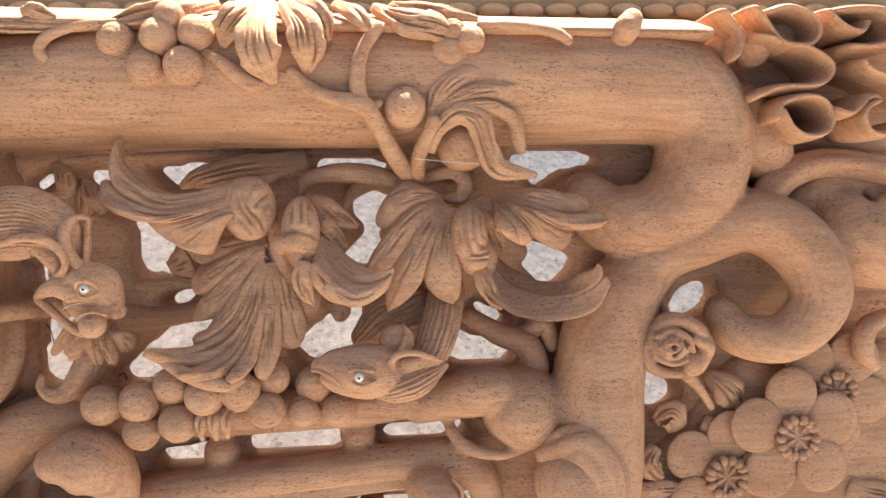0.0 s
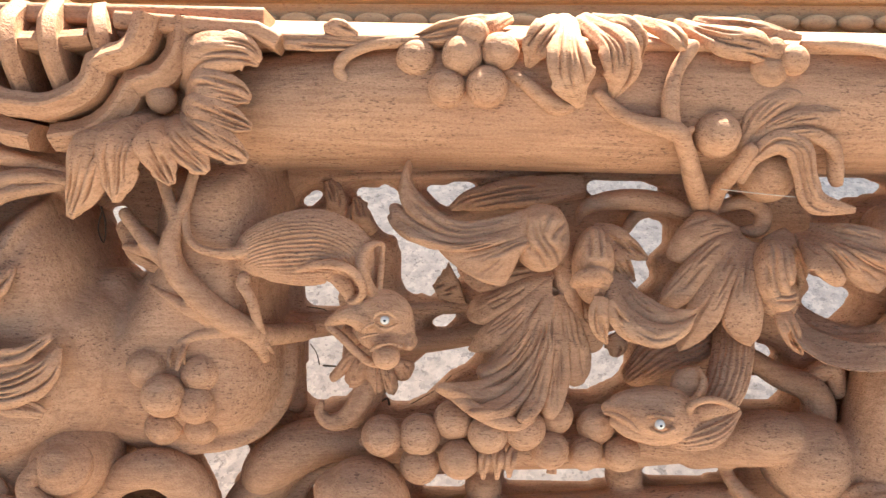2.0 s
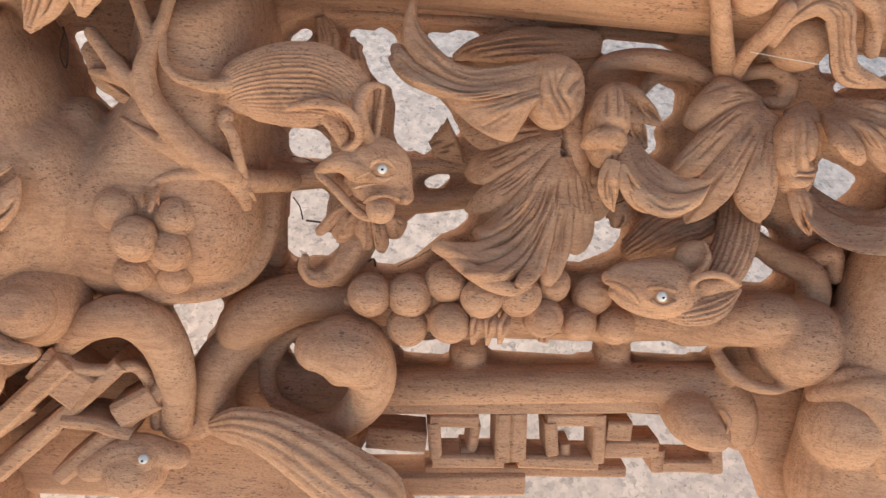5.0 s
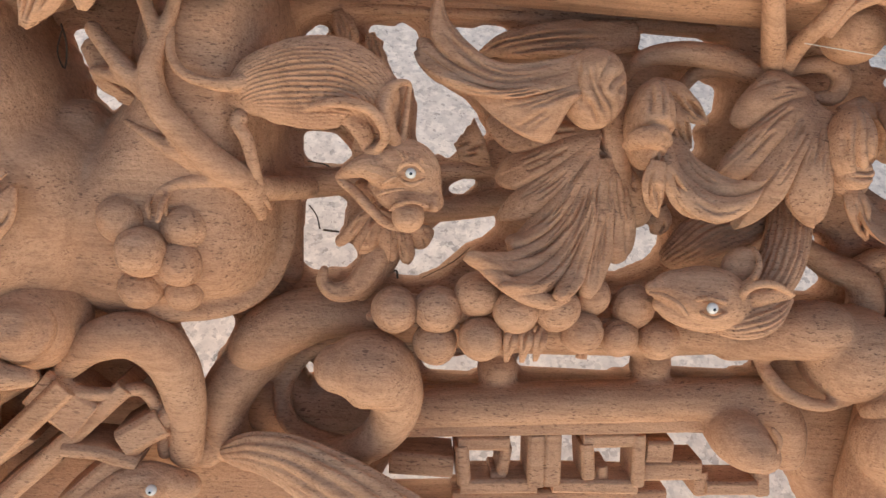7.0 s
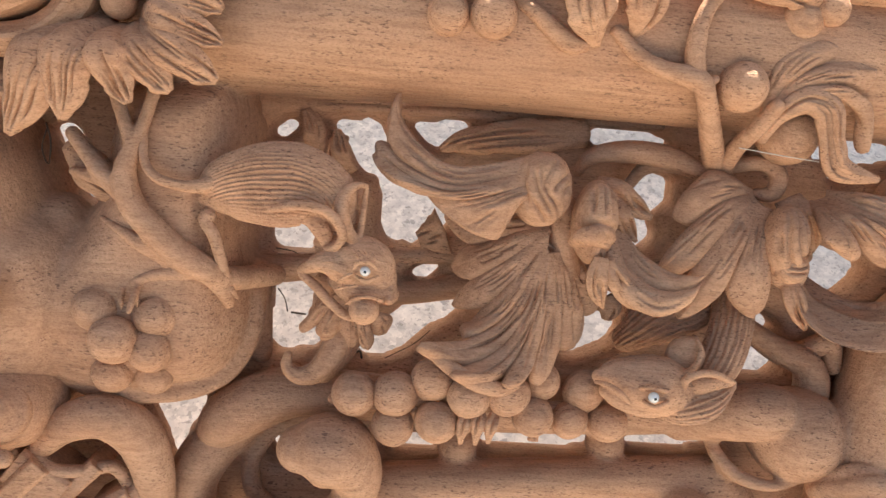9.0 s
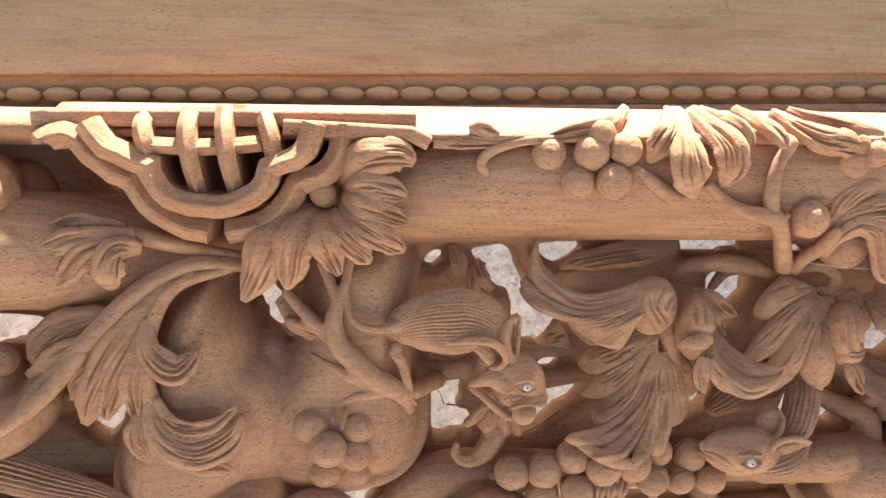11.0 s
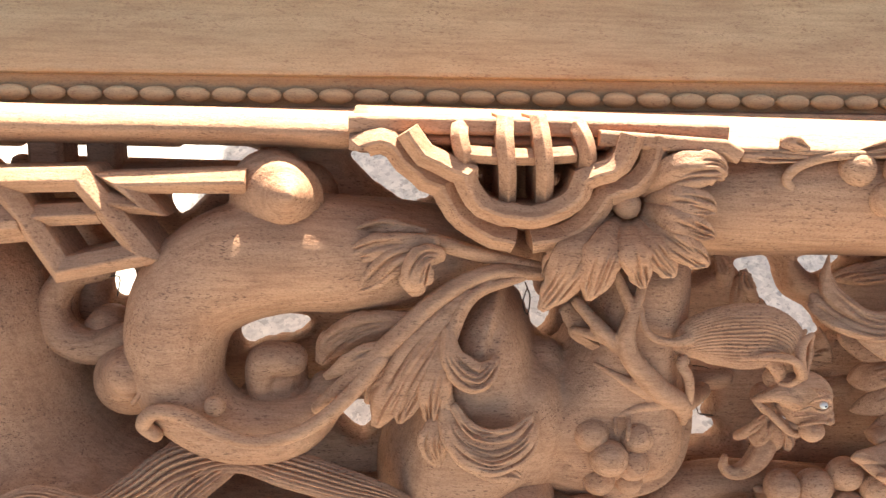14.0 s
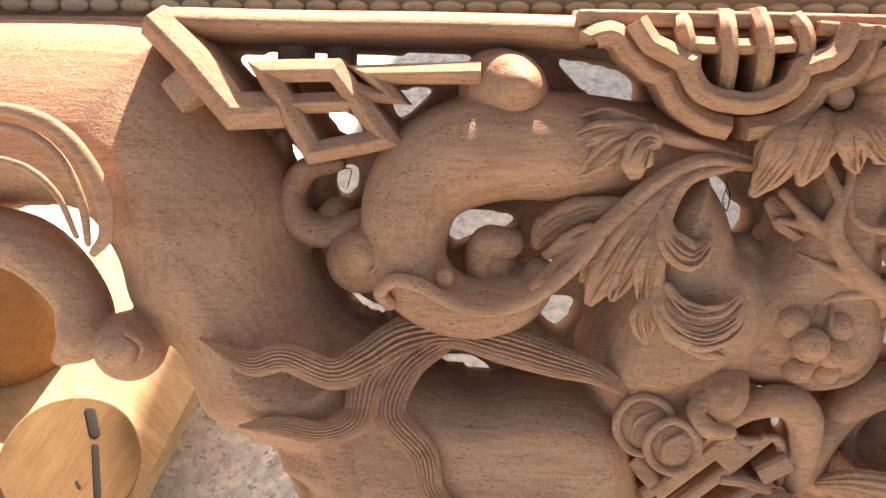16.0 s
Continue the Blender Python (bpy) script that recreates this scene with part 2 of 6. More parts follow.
def dome(bm, outline, z0, z1, soft, step=3.0, slope=(0.0, 0.0)):
    """A cushion-shaped mass over an outline: from z0 at its back to z1, rounding off within soft of its edge."""
    poly = spline(list(outline) + [outline[0]], 5)[:-1]
    lo, hi = poly.min(0) - step, poly.max(0) + step
    xs, ys = np.arange(lo[0], hi[0] + step, step), np.arange(lo[1], hi[1] + step, step)
    gx, gy = np.meshgrid(xs, ys, indexing="ij")
    cx, cy = gx[:-1, :-1] + step / 2, gy[:-1, :-1] + step / 2
    cell = inside(poly, cx, cy)
    d = np.minimum(np.where(inside(poly, gx, gy), edge_distance(poly, gx, gy), 0) / soft, 1)
    mid = poly.mean(0)
    top = z0 + 4 + (z1 - z0 - 4 + slope[0] * (gx - mid[0]) + slope[1] * (gy - mid[1])) * np.sqrt(1 - (1 - d) ** 2)
    up, down = {}, {}

    def at(store, i, j, z):
        if (i, j) not in store:
            store[i, j] = bm.verts.new((gx[i, j] * MM, gy[i, j] * MM, z * MM))
        return store[i, j]

    nx, ny = cell.shape
    for i in range(nx):
        for j in range(ny):
            if not cell[i, j]:
                continue
            q = ((i, j), (i + 1, j), (i + 1, j + 1), (i, j + 1))
            bm.faces.new([at(up, *c, top[c]) for c in q])
            bm.faces.new([at(down, *c, z0) for c in q[::-1]])
            for (a, b), (di, dj) in zip(zip(q, q[1:] + q[:1]), ((0, -1), (1, 0), (0, 1), (-1, 0))):
                k, l = i + di, j + dj
                if not (0 <= k < nx and 0 <= l < ny and cell[k, l]):
                    bm.faces.new((at(down, *a, z0), at(down, *b, z0), at(up, *b, top[b]), at(up, *a, top[a])))


def strokes_of(count, seed, low=0.15, high=0.95):
    """Short cuts of a veining tool: (place across, lean, from, to, depth)."""
    rnd = random.Random(int(seed * 7) + 31 * count)
    out = []
    for k in range(count):
        mid = -0.72 + 1.44 * (k + 0.5 + rnd.uniform(-0.3, 0.3)) / count
        start = rnd.uniform(low, 0.55)
        out.append((mid, rnd.uniform(-0.25, 0.25), start, min(high, start + rnd.uniform(0.25, 0.55)), rnd.uniform(0.7, 1.3)))
    return out


def leaf(bm, pts, lobes=3, lobe=0.14, arch=0.3, veins=3, cut=0.2, thick=3.0, roll=0.0, n=9, curl=0.0, fold=0.04):
    """A carved leaf along a midrib (x, y, z, half width): arched across, soft folds, a few short cuts, its margin in lobes that lean to the tip."""
    p = spline(pts, n)
    p[:, 3] = np.maximum(p[:, 3], 0.3)
    t, s, u = frames_of(p[:, :3])
    a = math.radians(roll)
    s, u = math.cos(a) * s + math.sin(a) * u, -math.sin(a) * s + math.cos(a) * u
    m = len(p)
    nv = int(min(100, max(24, 2 * p[:, 3].max() / 0.36)))
    cuts = strokes_of(int(1.7 * veins), abs(p[0, 0]) + abs(p[0, 1])) if veins else []
    front, back = [], []
    for i in range(m):
        f = i / (m - 1)
        row, under = [], []
        for j in range(nv + 1):
            v = math.sin(math.pi / 2 * (2 * j / nv - 1) * 0.9) / math.sin(math.pi / 2 * 0.9)
            saw = (f * lobes + (0.4 if v > 0 else 0.1)) % 1.0 if lobes and f < 0.9 else 0.0
            w = p[i, 3] * (1 - lobe * abs(v) ** 1.5 * saw ** 1.6) if lobes else p[i, 3] * (1 + 0.12 * noise.noise((p[i, 0] * 0.12, p[i, 1] * 0.12, 5.0 if v > 0 else 9.0)))
            h = arch * p[i, 3] * (1 - v * v) - curl * p[i, 3] * abs(v) ** 3 - 0.10 * p[i, 3] * v ** 8
            h -= fold * p[i, 3] * math.cos(2.2 * math.pi * v + 0.05 * p[0, 0]) * min(1, 3 * f)
            for mid, lean, lo, hi, deep in cuts:
                if lo < f < hi:
                    k = (f - lo) / (hi - lo)
                    d = (v - mid * (0.45 + 0.55 * f) - lean * (f - lo)) * p[i, 3]
                    h -= 14.0 * cut * deep * math.sin(math.pi * k) ** 0.6 * math.exp(-abs(d / 0.55) ** 1.6)
            h += 0.6 * noise.noise((p[i, 0] * 0.09 + 2 * v, p[i, 1] * 0.09, p[i, 2] * 0.05))
            c = p[i, :3] + s[i] * v * w + u[i] * h + t[i] * (0.0 if not lobes else 0.12 * w * abs(v))
            row.append(c)
            under.append(c - u[i] * thick * (1.0 - 0.55 * abs(v) ** 4))
        front.append(row)
        back.append(under)
    rings(bm, [a_ + b_[::-1] for a_, b_ in zip(front, back)])


def mitred(bm, pts, width, depth, chamfer=0.8, closed=False, bend=0):
    """A squared bar along (x, y, z) corners, mitred where it turns."""
    c = spline(pts, bend) if bend else np.array(pts, float)
    m = len(c)
    loops = []
    for i in range(m):
        a = c[(i - 1) % m] if (i or closed) else None
        b = c[(i + 1) % m] if (i < m - 1 or closed) else None
        d1 = (c[i] - a)[:2] if a is not None else (b - c[i])[:2]
        d2 = (b - c[i])[:2] if b is not None else d1
        d1, d2 = d1 / (np.linalg.norm(d1) + 1e-9), d2 / (np.linalg.norm(d2) + 1e-9)
        n1, n2 = np.array([-d1[1], d1[0]]), np.array([-d2[1], d2[0]])
        k = n1 + n2
        k = k / max(0.35, np.dot(k, n1))
        side = np.array([k[0], k[1], 0.0])
        w, up = width / 2, np.array([0, 0, 1.0])
        loops.append([c[i] - side * w - up * depth, c[i] + side * w - up * depth, c[i] + side * w - up * chamfer,
                      c[i] + side * (w - chamfer), c[i] - side * (w - chamfer), c[i] - side * w - up * chamfer])
    if closed:
        loops.append(loops[0])
    rings(bm, loops, cap=not closed)


def profile(bm, outline, x0, x1, steps=1, rise=0.0, lift=0.0):
    """A moulding: the outline of (y, z) drawn along x, lifted and rising towards +x."""
    rings(bm, [[(x, y + lift + rise * x, z) for y, z in outline] for x in [x0 + (x1 - x0) * k / steps for k in range(steps + 1)]])


def merged(ob, voxel, rounds=3, factor=0.5):
    """Melts the overlapping forms of a carving into one skin."""
    r = ob.modifiers.new("skin", "REMESH")
    r.mode, r.voxel_size, r.use_smooth_shade = "VOXEL", voxel * MM, True
    if rounds:
        k = ob.modifiers.new("worn", "SMOOTH")
        k.iterations, k.factor = rounds, factor
    return ob


def board(bm, outline, holes, z0, z1, soft, step=2.2):
    """A pierced board: an outline with openings sawn through it, the edges eased."""
    poly = np.array(outline, float)
    cuts = [spline(list(h) + [h[0]], 4)[:-1] for h in holes]
    lo, hi = poly.min(0) - step, poly.max(0) + step
    gx, gy = np.meshgrid(np.arange(lo[0], hi[0] + step, step), np.arange(lo[1], hi[1] + step, step), indexing="ij")
    cx, cy = gx[:-1, :-1] + step / 2, gy[:-1, :-1] + step / 2
    cell, d = inside(poly, cx, cy), edge_distance(poly, gx, gy)
    for h in cuts:
        cell &= ~inside(h, cx, cy)
        d = np.where(inside(h, gx, gy), 0, np.minimum(d, edge_distance(h, gx, gy)))
    d = np.minimum(d / soft, 1)
    top = z0 + 6 + (z1 - z0 - 6) * np.sqrt(1 - (1 - d) ** 2)
    ids = np.arange(gx.size).reshape(gx.shape)
    up = [bm.verts.new((x * MM, y * MM, z * MM)) for x, y, z in zip(gx.ravel(), gy.ravel(), top.ravel())]
    down = [bm.verts.new((x * MM, y * MM, z0 * MM)) for x, y in zip(gx.ravel(), gy.ravel())]
    nx, ny = cell.shape
    for i, j in zip(*np.nonzero(cell)):
        q = (ids[i, j], ids[i + 1, j], ids[i + 1, j + 1], ids[i, j + 1])
        bm.faces.new([up[k] for k in q])
        bm.faces.new([down[k] for k in q[::-1]])
        for (a, b), (di, dj) in zip(zip(q, q[1:] + q[:1]), ((0, -1), (1, 0), (0, 1), (-1, 0))):
            k, l = i + di, j + dj
            if not (0 <= k < nx and 0 <= l < ny and cell[k, l]):
                bm.faces.new((down[a], down[b], up[b], up[a]))
    bmesh.ops.delete(bm, geom=[v for v in bm.verts if not v.link_faces], context="VERTS")


def along(curve, n):
    """Points at even steps along a smooth line."""
    c = spline(curve, 8)
    d = np.concatenate([[0], np.cumsum(np.linalg.norm(np.diff(c, axis=0), axis=1))])
    return np.stack([np.interp(np.linspace(0, d[-1], n), d, c[:, k]) for k in range(3)], 1)


def fan(bm, ribs, notch=0.12, bulge=0.22, groove=0.9, veins=2, cut=0.9, thick=4.0, spread=0.45, pointed=1.8, step=0.1, root=0.4):
    """A carved leaf spread over ribs (x, y, z), one for each lobe from base to tip: lobes swell between sharp furrows, the margin is scalloped, fine veins run up each lobe."""
    longest = max(np.linalg.norm(np.diff(np.array(r, float), axis=0), axis=1).sum() for r in ribs)
    n = int(min(90, max(24, longest / 0.9)))
    q = np.array([along(r, n + 1) for r in ribs])
    count = len(q)
    gap = np.linalg.norm(np.diff(q, axis=0), axis=2).max()
    m = int(min(34, max(12, gap / 0.5)))
    ext = np.concatenate([[2 * q[0] - q[1]], q, [2 * q[-1] - q[-2]]])
    cols = np.linspace(-spread, count - 1 + spread, int((count - 1 + 2 * spread) * m) + 1)
    lobe = np.clip(np.round(cols), 0, count - 1)
    off = 2 * (cols - lobe)
    d = np.minimum(np.abs(off), 1)
    reach = 1 - notch * d ** pointed
    s = np.linspace(0, 1, n + 1)
    grid = np.zeros((n + 1, len(cols), 3))
    width = np.zeros((n + 1, len(cols)))
    for j, c in enumerate(cols):
        i = int(min(max(math.floor(c), -1), count - 1)) + 1
        f = c - (i - 1)
        i = min(i, len(ext) - 2)
        f = c - (i - 1)
        a, b = ext[max(i - 1, 0)], ext[i]
        e, g = ext[i + 1], ext[min(i + 2, len(ext) - 1)]
        row = 0.5 * (2 * b + (e - a) * f + (2 * a - 5 * b + 4 * e - g) * f * f + (3 * b - a - 3 * e + g) * f ** 3)
        wide = np.linalg.norm(e - b, axis=1)
        at = s * reach[j] * n
        for k in range(3):
            grid[:, j, k] = np.interp(at, np.arange(n + 1), row[:, k])
        width[:, j] = np.interp(at, np.arange(n + 1), wide)
    ds, dc = np.gradient(grid, axis=0), np.gradient(grid, axis=1)
    normal = np.cross(ds, dc)
    normal /= np.linalg.norm(normal, axis=2)[:, :, None] + 1e-9
    if normal[:, :, 2].mean() < 0:
        normal = -normal
    grow = np.minimum(1, s * 3)[:, None]
    late = np.clip((s - root) / 0.4, 0, 1)[:, None]
    h = bulge * width * (1 - d ** 2)[None, :] * grow
    h += 0.5 * step * width * np.clip(off, -1, 1)[None, :] * late
    h -= groove * np.exp(-(((1 - d)[None, :] * width / 2) / 0.7) ** 2) * late
    rnd = random.Random(int(abs(q[0, 0, 0]) * 13 + abs(q[0, 0, 1]) * 7))
    for k in range(count):
        for v in range(veins):
            mid = -0.6 + 1.2 * (v + 0.5 + rnd.uniform(-0.25, 0.25)) / veins
            lo = rnd.uniform(0.12, 0.62)
            hi = min(0.95, lo + rnd.uniform(0.18, 0.4))
            lean = rnd.uniform(-0.3, 0.3)
            deep = 1.6 * cut * rnd.uniform(0.7, 1.3)
            env = np.where((s > lo) & (s < hi), np.sin(np.pi * np.clip((s - lo) / (hi - lo), 0, 1)) ** 0.6, 0)[:, None]
            line = mid + lean * (s - lo)[:, None]
            dist = (off[None, :] - line) * width / 2
            h -= np.where((lobe == k)[None, :], deep * env * np.exp(-np.abs(dist / 0.7) ** 1.5), 0)
    rim = np.clip((s - 0.93) / 0.07, 0, 1)[:, None] ** 2
    side = np.where((cols < 0) | (cols > count - 1), d / max(2 * spread, 0.1), 0)[None, :] ** 4
    h -= 0.35 * thick * np.maximum(rim, side)
    h += 0.35 * np.sin(0.31 * grid[:, :, 0] + 0.23 * grid[:, :, 1]) * np.sin(0.19 * grid[:, :, 1] - 0.27 * grid[:, :, 0])
    top = grid + normal * h[:, :, None]
    taper = (1 - 0.45 * np.maximum(rim, side))[:, :, None]
    low = grid - normal * thick * taper
    nr, nc = top.shape[:2]
    up = [[bm.verts.new(Vector(p) * MM) for p in row] for row in top]
    dn = [[bm.verts.new(Vector(p) * MM) for p in row] for row in low]
    for i in range(nr - 1):
        for j in range(nc - 1):
            bm.faces.new((up[i][j], up[i + 1][j], up[i + 1][j + 1], up[i][j + 1]))
            bm.faces.new((dn[i][j], dn[i][j + 1], dn[i + 1][j + 1], dn[i + 1][j]))
    for i in range(nr - 1):
        bm.faces.new((up[i][0], dn[i][0], dn[i + 1][0], up[i + 1][0]))
        bm.faces.new((up[i][-1], up[i + 1][-1], dn[i + 1][-1], dn[i][-1]))
    for j in range(nc - 1):
        bm.faces.new((up[0][j], up[0][j + 1], dn[0][j + 1], dn[0][j]))
        bm.faces.new((up[-1][j], dn[-1][j], dn[-1][j + 1], up[-1][j + 1]))


def curl_part(name, x, y, z, r, cuts, parent, label="", wide=1.0, tall=1.0, deep=0.8, bite=2.2):
    """A rolled-over leaf tip: a rounded knob with curved gouge cuts, each a line across its face."""
    bm = bmesh.new()
    lines = [spline(c, 6) if len(c) > 2 else np.array(c, float) for c in cuts]
    loops = []
    for i in range(1, 96):
        a = math.pi * i / 96
        ring = []
        for k in range(96):
            b = 2 * math.pi * k / 96
            u, v, w = math.sin(a) * math.sin(b), math.cos(a), math.sin(a) * math.cos(b)
            g = 0.0
            if w > 0:
                for c in lines:
                    seg, base = c[1:] - c[:-1], np.array([u, v]) - c[:-1]
                    f = np.clip((base * seg).sum(1) / ((seg ** 2).sum(1) + 1e-9), 0, 1)
                    d = np.hypot(*(base - f[:, None] * seg).T)
                    n = int(d.argmin())
                    end = min(1.0, 3.5 * min((n + f[n]) / len(seg), 1 - (n + f[n]) / len(seg)) + 0.25)
                    g += bite * end * math.exp(-abs(d[n] * r / 0.85) ** 1.5)
            lump = 1 + 0.05 * noise.noise((x * 0.1 + 1.5 * u, y * 0.1 + 1.5 * v, w))
            ring.append(Vector((x, y, z)) + Vector((u * wide * r, v * tall * r, w * deep * r)) * lump - Vector((u, v, w)) * g)
        loops.append(ring)
    rings(bm, loops)
    return part(name, bm, CARVED, parent, label)


def fan_part(name, ribs, parent, label="", **how):
    bm = bmesh.new()
    fan(bm, ribs, **how)
    return part(name, bm, CARVED, parent, label)


def leaf_part(name, pts, parent, label="", **how):
    bm = bmesh.new()
    leaf(bm, pts, **how)
    return part(name, bm, CARVED, parent, label)


def limb_part(name, pts, parent, label="", **how):
    bm = bmesh.new()
    sweep(bm, pts, **how)
    return part(name, bm, CARVED, parent, label)


def ball_part(name, x, y, z, r, parent, label="", **how):
    bm = bmesh.new()
    blob(bm, x, y, z, r, **how)
    return part(name, bm, CARVED, parent, label)


def grape_part(x, y, z, r, parent, label="", turns=7, lean=0.35, name="grape", ridge=0.018):
    """A round grape with the faint rings that the gouge left round its crown."""
    bm = bmesh.new()
    rnd = random.Random(int(abs(x) * 17 + abs(y) * 5))
    tilt = Matrix.Rotation(rnd.uniform(-lean, lean), 3, "X") @ Matrix.Rotation(rnd.uniform(-lean, lean), 3, "Y")
    loops = []
    for i in range(1, 48):
        a = math.pi * i / 48
        ring = []
        for k in range(40):
            b = 2 * math.pi * k / 40
            g = 1 - ridge * (0.5 + 0.5 * math.cos(2 * turns * a + 0.5 * math.sin(b + x))) + 0.02 * noise.noise((x + 2 * math.cos(b) * math.sin(a), y + 2 * math.sin(b) * math.sin(a), a))
            ring.append(Vector((x, y, z)) + tilt @ Vector((math.sin(a) * math.cos(b), math.sin(a) * math.sin(b), 0.9 * math.cos(a))) * r * g)
        loops.append(ring)
    rings(bm, loops)
    return part(name, bm, CARVED, parent, label)


def bar_part(name, pts, width, depth, parent, label="", **how):
    """A squared or ridged bar with crisp hand-cut arrises."""
    bm = bmesh.new()
    mitred(bm, pts, width, depth, **how)
    bmesh.ops.recalc_face_normals(bm, faces=bm.faces)
    for e in bm.edges:
        e.smooth = len(e.link_faces) == 2 and e.calc_face_angle() < radians(32)
    ob = part(name, bm, CARVED, parent, label)
    b = ob.modifiers.new("arris", "BEVEL")
    b.width, b.segments, b.limit_method, b.angle_limit = 0.6 * MM, 2, "ANGLE", radians(32)
    return ob


def eye_part(x, y, z, r, parent):
    """A glass bead let into the wood, with a dark pupil."""
    bm = bmesh.new()
    blob(bm, x, y, z, r, fine=3)
    bead = part("glass_eye", bm, EYE_WHITE, parent, "small white glass eye with a black pupil")
    bm = bmesh.new()
    blob(bm, x, y, z + r * 0.62, r * 0.5, deep=0.85, fine=2)
    part("pupil", bm, EYE_DARK, bead)


def blossom(x, y, z, r, parent, turn=0.0, petals=5, label=""):
    """A five-petalled flower: flat round petals that overlap about a dished disc ringed with stamens."""
    bm = bmesh.new()
    blob(bm, x, y, z - 1, r * 0.36, deep=0.35)
    heart = part("flower", bm, CARVED, parent, label)
    rnd = random.Random(int(abs(x)))
    for k in range(petals):
        a = radians(turn) + 2 * math.pi * (k + rnd.uniform(-0.06, 0.06)) / petals
        size = r * rnd.uniform(0.43, 0.48)
        bm = bmesh.new()
        blob(bm, x + math.cos(a) * r * 0.69, y + math.sin(a) * r * 0.69, z - 1 + 1.5 * (k % 2), size, deep=0.15, wide=1.0, turn=math.degrees(a))
        part("petal", bm, CARVED, heart)
    for k in range(14):
        a = 2 * math.pi * (k + rnd.uniform(-0.2, 0.2)) / 14
        bm = bmesh.new()
        blob(bm, x + math.cos(a) * r * 0.3, y + math.sin(a) * r * 0.3, z + 3.6, r * 0.075, wide=1.25, deep=1.1, turn=math.degrees(a), fine=2)
        part("stamen", bm, CARVED, heart)
    for k in range(7):
        a = 2 * math.pi * k / 7
        bm = bmesh.new()
        sweep(bm, [(x, y, z + 2.5, r * 0.03), (x + math.cos(a) * r * 0.2, y + math.sin(a) * r * 0.2, z + 3.6, r * 0.04)], seg=6, n=2)
        part("filament", bm, CARVED, heart)
    return heart


# ---- floor and the leaning frame ----
floor_bm = bmesh.new()
bmesh.ops.create_grid(floor_bm, x_segments=8, y_segments=8, size=40.0)
ground = part("ground", floor_bm, GRANITE, None)
tagged(ground, "speckled grey granite paving, rough and dusty", "paving", kind="structure")

# Unseen wall, added to keep the sun off the paving behind the frame.
bm = bmesh.new()
BLOCKER_LEFT, BLOCKER_TOP, BLOCKER_Y = -0.09, 2.62, 3.0
bmesh.ops.create_cube(bm, size=1.0, matrix=Matrix.Translation((BLOCKER_LEFT + 5, BLOCKER_Y + 0.12, BLOCKER_TOP / 2)) @ Matrix.Diagonal((10, 0.24, BLOCKER_TOP, 1)))
tagged(part("sun_blocker_wall", bm, PLASTER, None, smooth=False), "unseen plain pale wall added to shade the paving", "wall", kind="structure")

bed = new("carved_bed_frame")
bed.matrix_world = PANEL
tagged(bed, "unvarnished carved hardwood bed side leaning back on granite paving", "furniture")


# the pierced apron: rail, branches and bodies, melted together
apron_bm = bmesh.new()
sweep(apron_bm, [(-222, 64, 266, 29), (-179, 67, 268, 31), (-100, 73, 268, 35), (23, 74, 268, 36), (121, 75, 268, 35), (179, 72, 268, 34), (203, 49, 270, 29), (197, 15.4, 272, 27), (172, -2.7, 270, 22), (149, -2.4, 266, 21), (135, 11.1, 262, 14.1)], seg=20)
sweep(apron_bm, [(135, -194, 266, 29), (138, -142, 268, 29), (141, -94, 268, 27), (151, -58, 265, 25), (174, -28, 265, 18.6), (199, -14.7, 270, 18.4), (231, -4.9, 276, 19.3), (261, -22, 280, 19.3), (271, -52, 282, 17.4), (251, -74, 280, 15), (227, -73, 272, 13.5), (219, -61, 264, 11)], seg=18)
sweep(apron_bm, [(355, -21, 262, 30), (303, -16.2, 266, 28), (289, 4.8, 258, 17.6)])
blob(apron_bm, 118.2, -124.4, 262, 20.3)
blob(apron_bm, 122, -154, 280, 23)
sweep(apron_bm, [(253, 26, 262, 13.8), (240, 39, 266, 20), (228, 60, 262, 20)])
sweep(apron_bm, [(332, 26, 255, 14.3), (285, 15.4, 258, 12.3), (261, -5.4, 256, 10.5)])
sweep(apron_bm, [(-201.4, -132.6, 264, 9.8), (-195.8, -123.4, 267, 13.4), (-181.2, -113.4, 266, 14.5), (-159, -107.6, 264, 12.4), (-121, -110, 260, 12), (-76, -113, 258, 12.2), (-3.9, -111, 258, 11.9), (30, -106, 262, 12.5)], seg=24)
sweep(apron_bm, [(-189.4, -129.7, 252, 11.2), (-207.7, -145.8, 255, 12.8), (-213.8, -162.1, 256, 12.3), (-211, -177, 256, 11.3), (-201.3, -186.7, 254, 9.7)], seg=20)
sweep(apron_bm, [(34.6, -112.6, 264, 9), (51.4, -105.4, 269, 12.8), (66.4, -101.6, 272, 14.9), (77.2, -100.4, 272, 14.4)], seg=20)
blob(apron_bm, 95.5, -113.6, 266, 25)
sweep(apron_bm, [(51, -120.5, 266, 3.4), (53.9, -126.4, 272, 3.9), (62.6, -133.8, 276, 3.9), (78.1, -137.5, 278, 3.3), (93.5, -135.8, 276, 2.2)])
sweep(apron_bm, [(-156.2, -124.9, 252, 3.7), (-174, -132.4, 252, 4.5), (-185.1, -150.3, 252, 5.1), (-182.8, -167.4, 254, 5.1), (-170.3, -176.6, 256, 5.7), (-153, -179.4, 258, 5.7)], n=8)
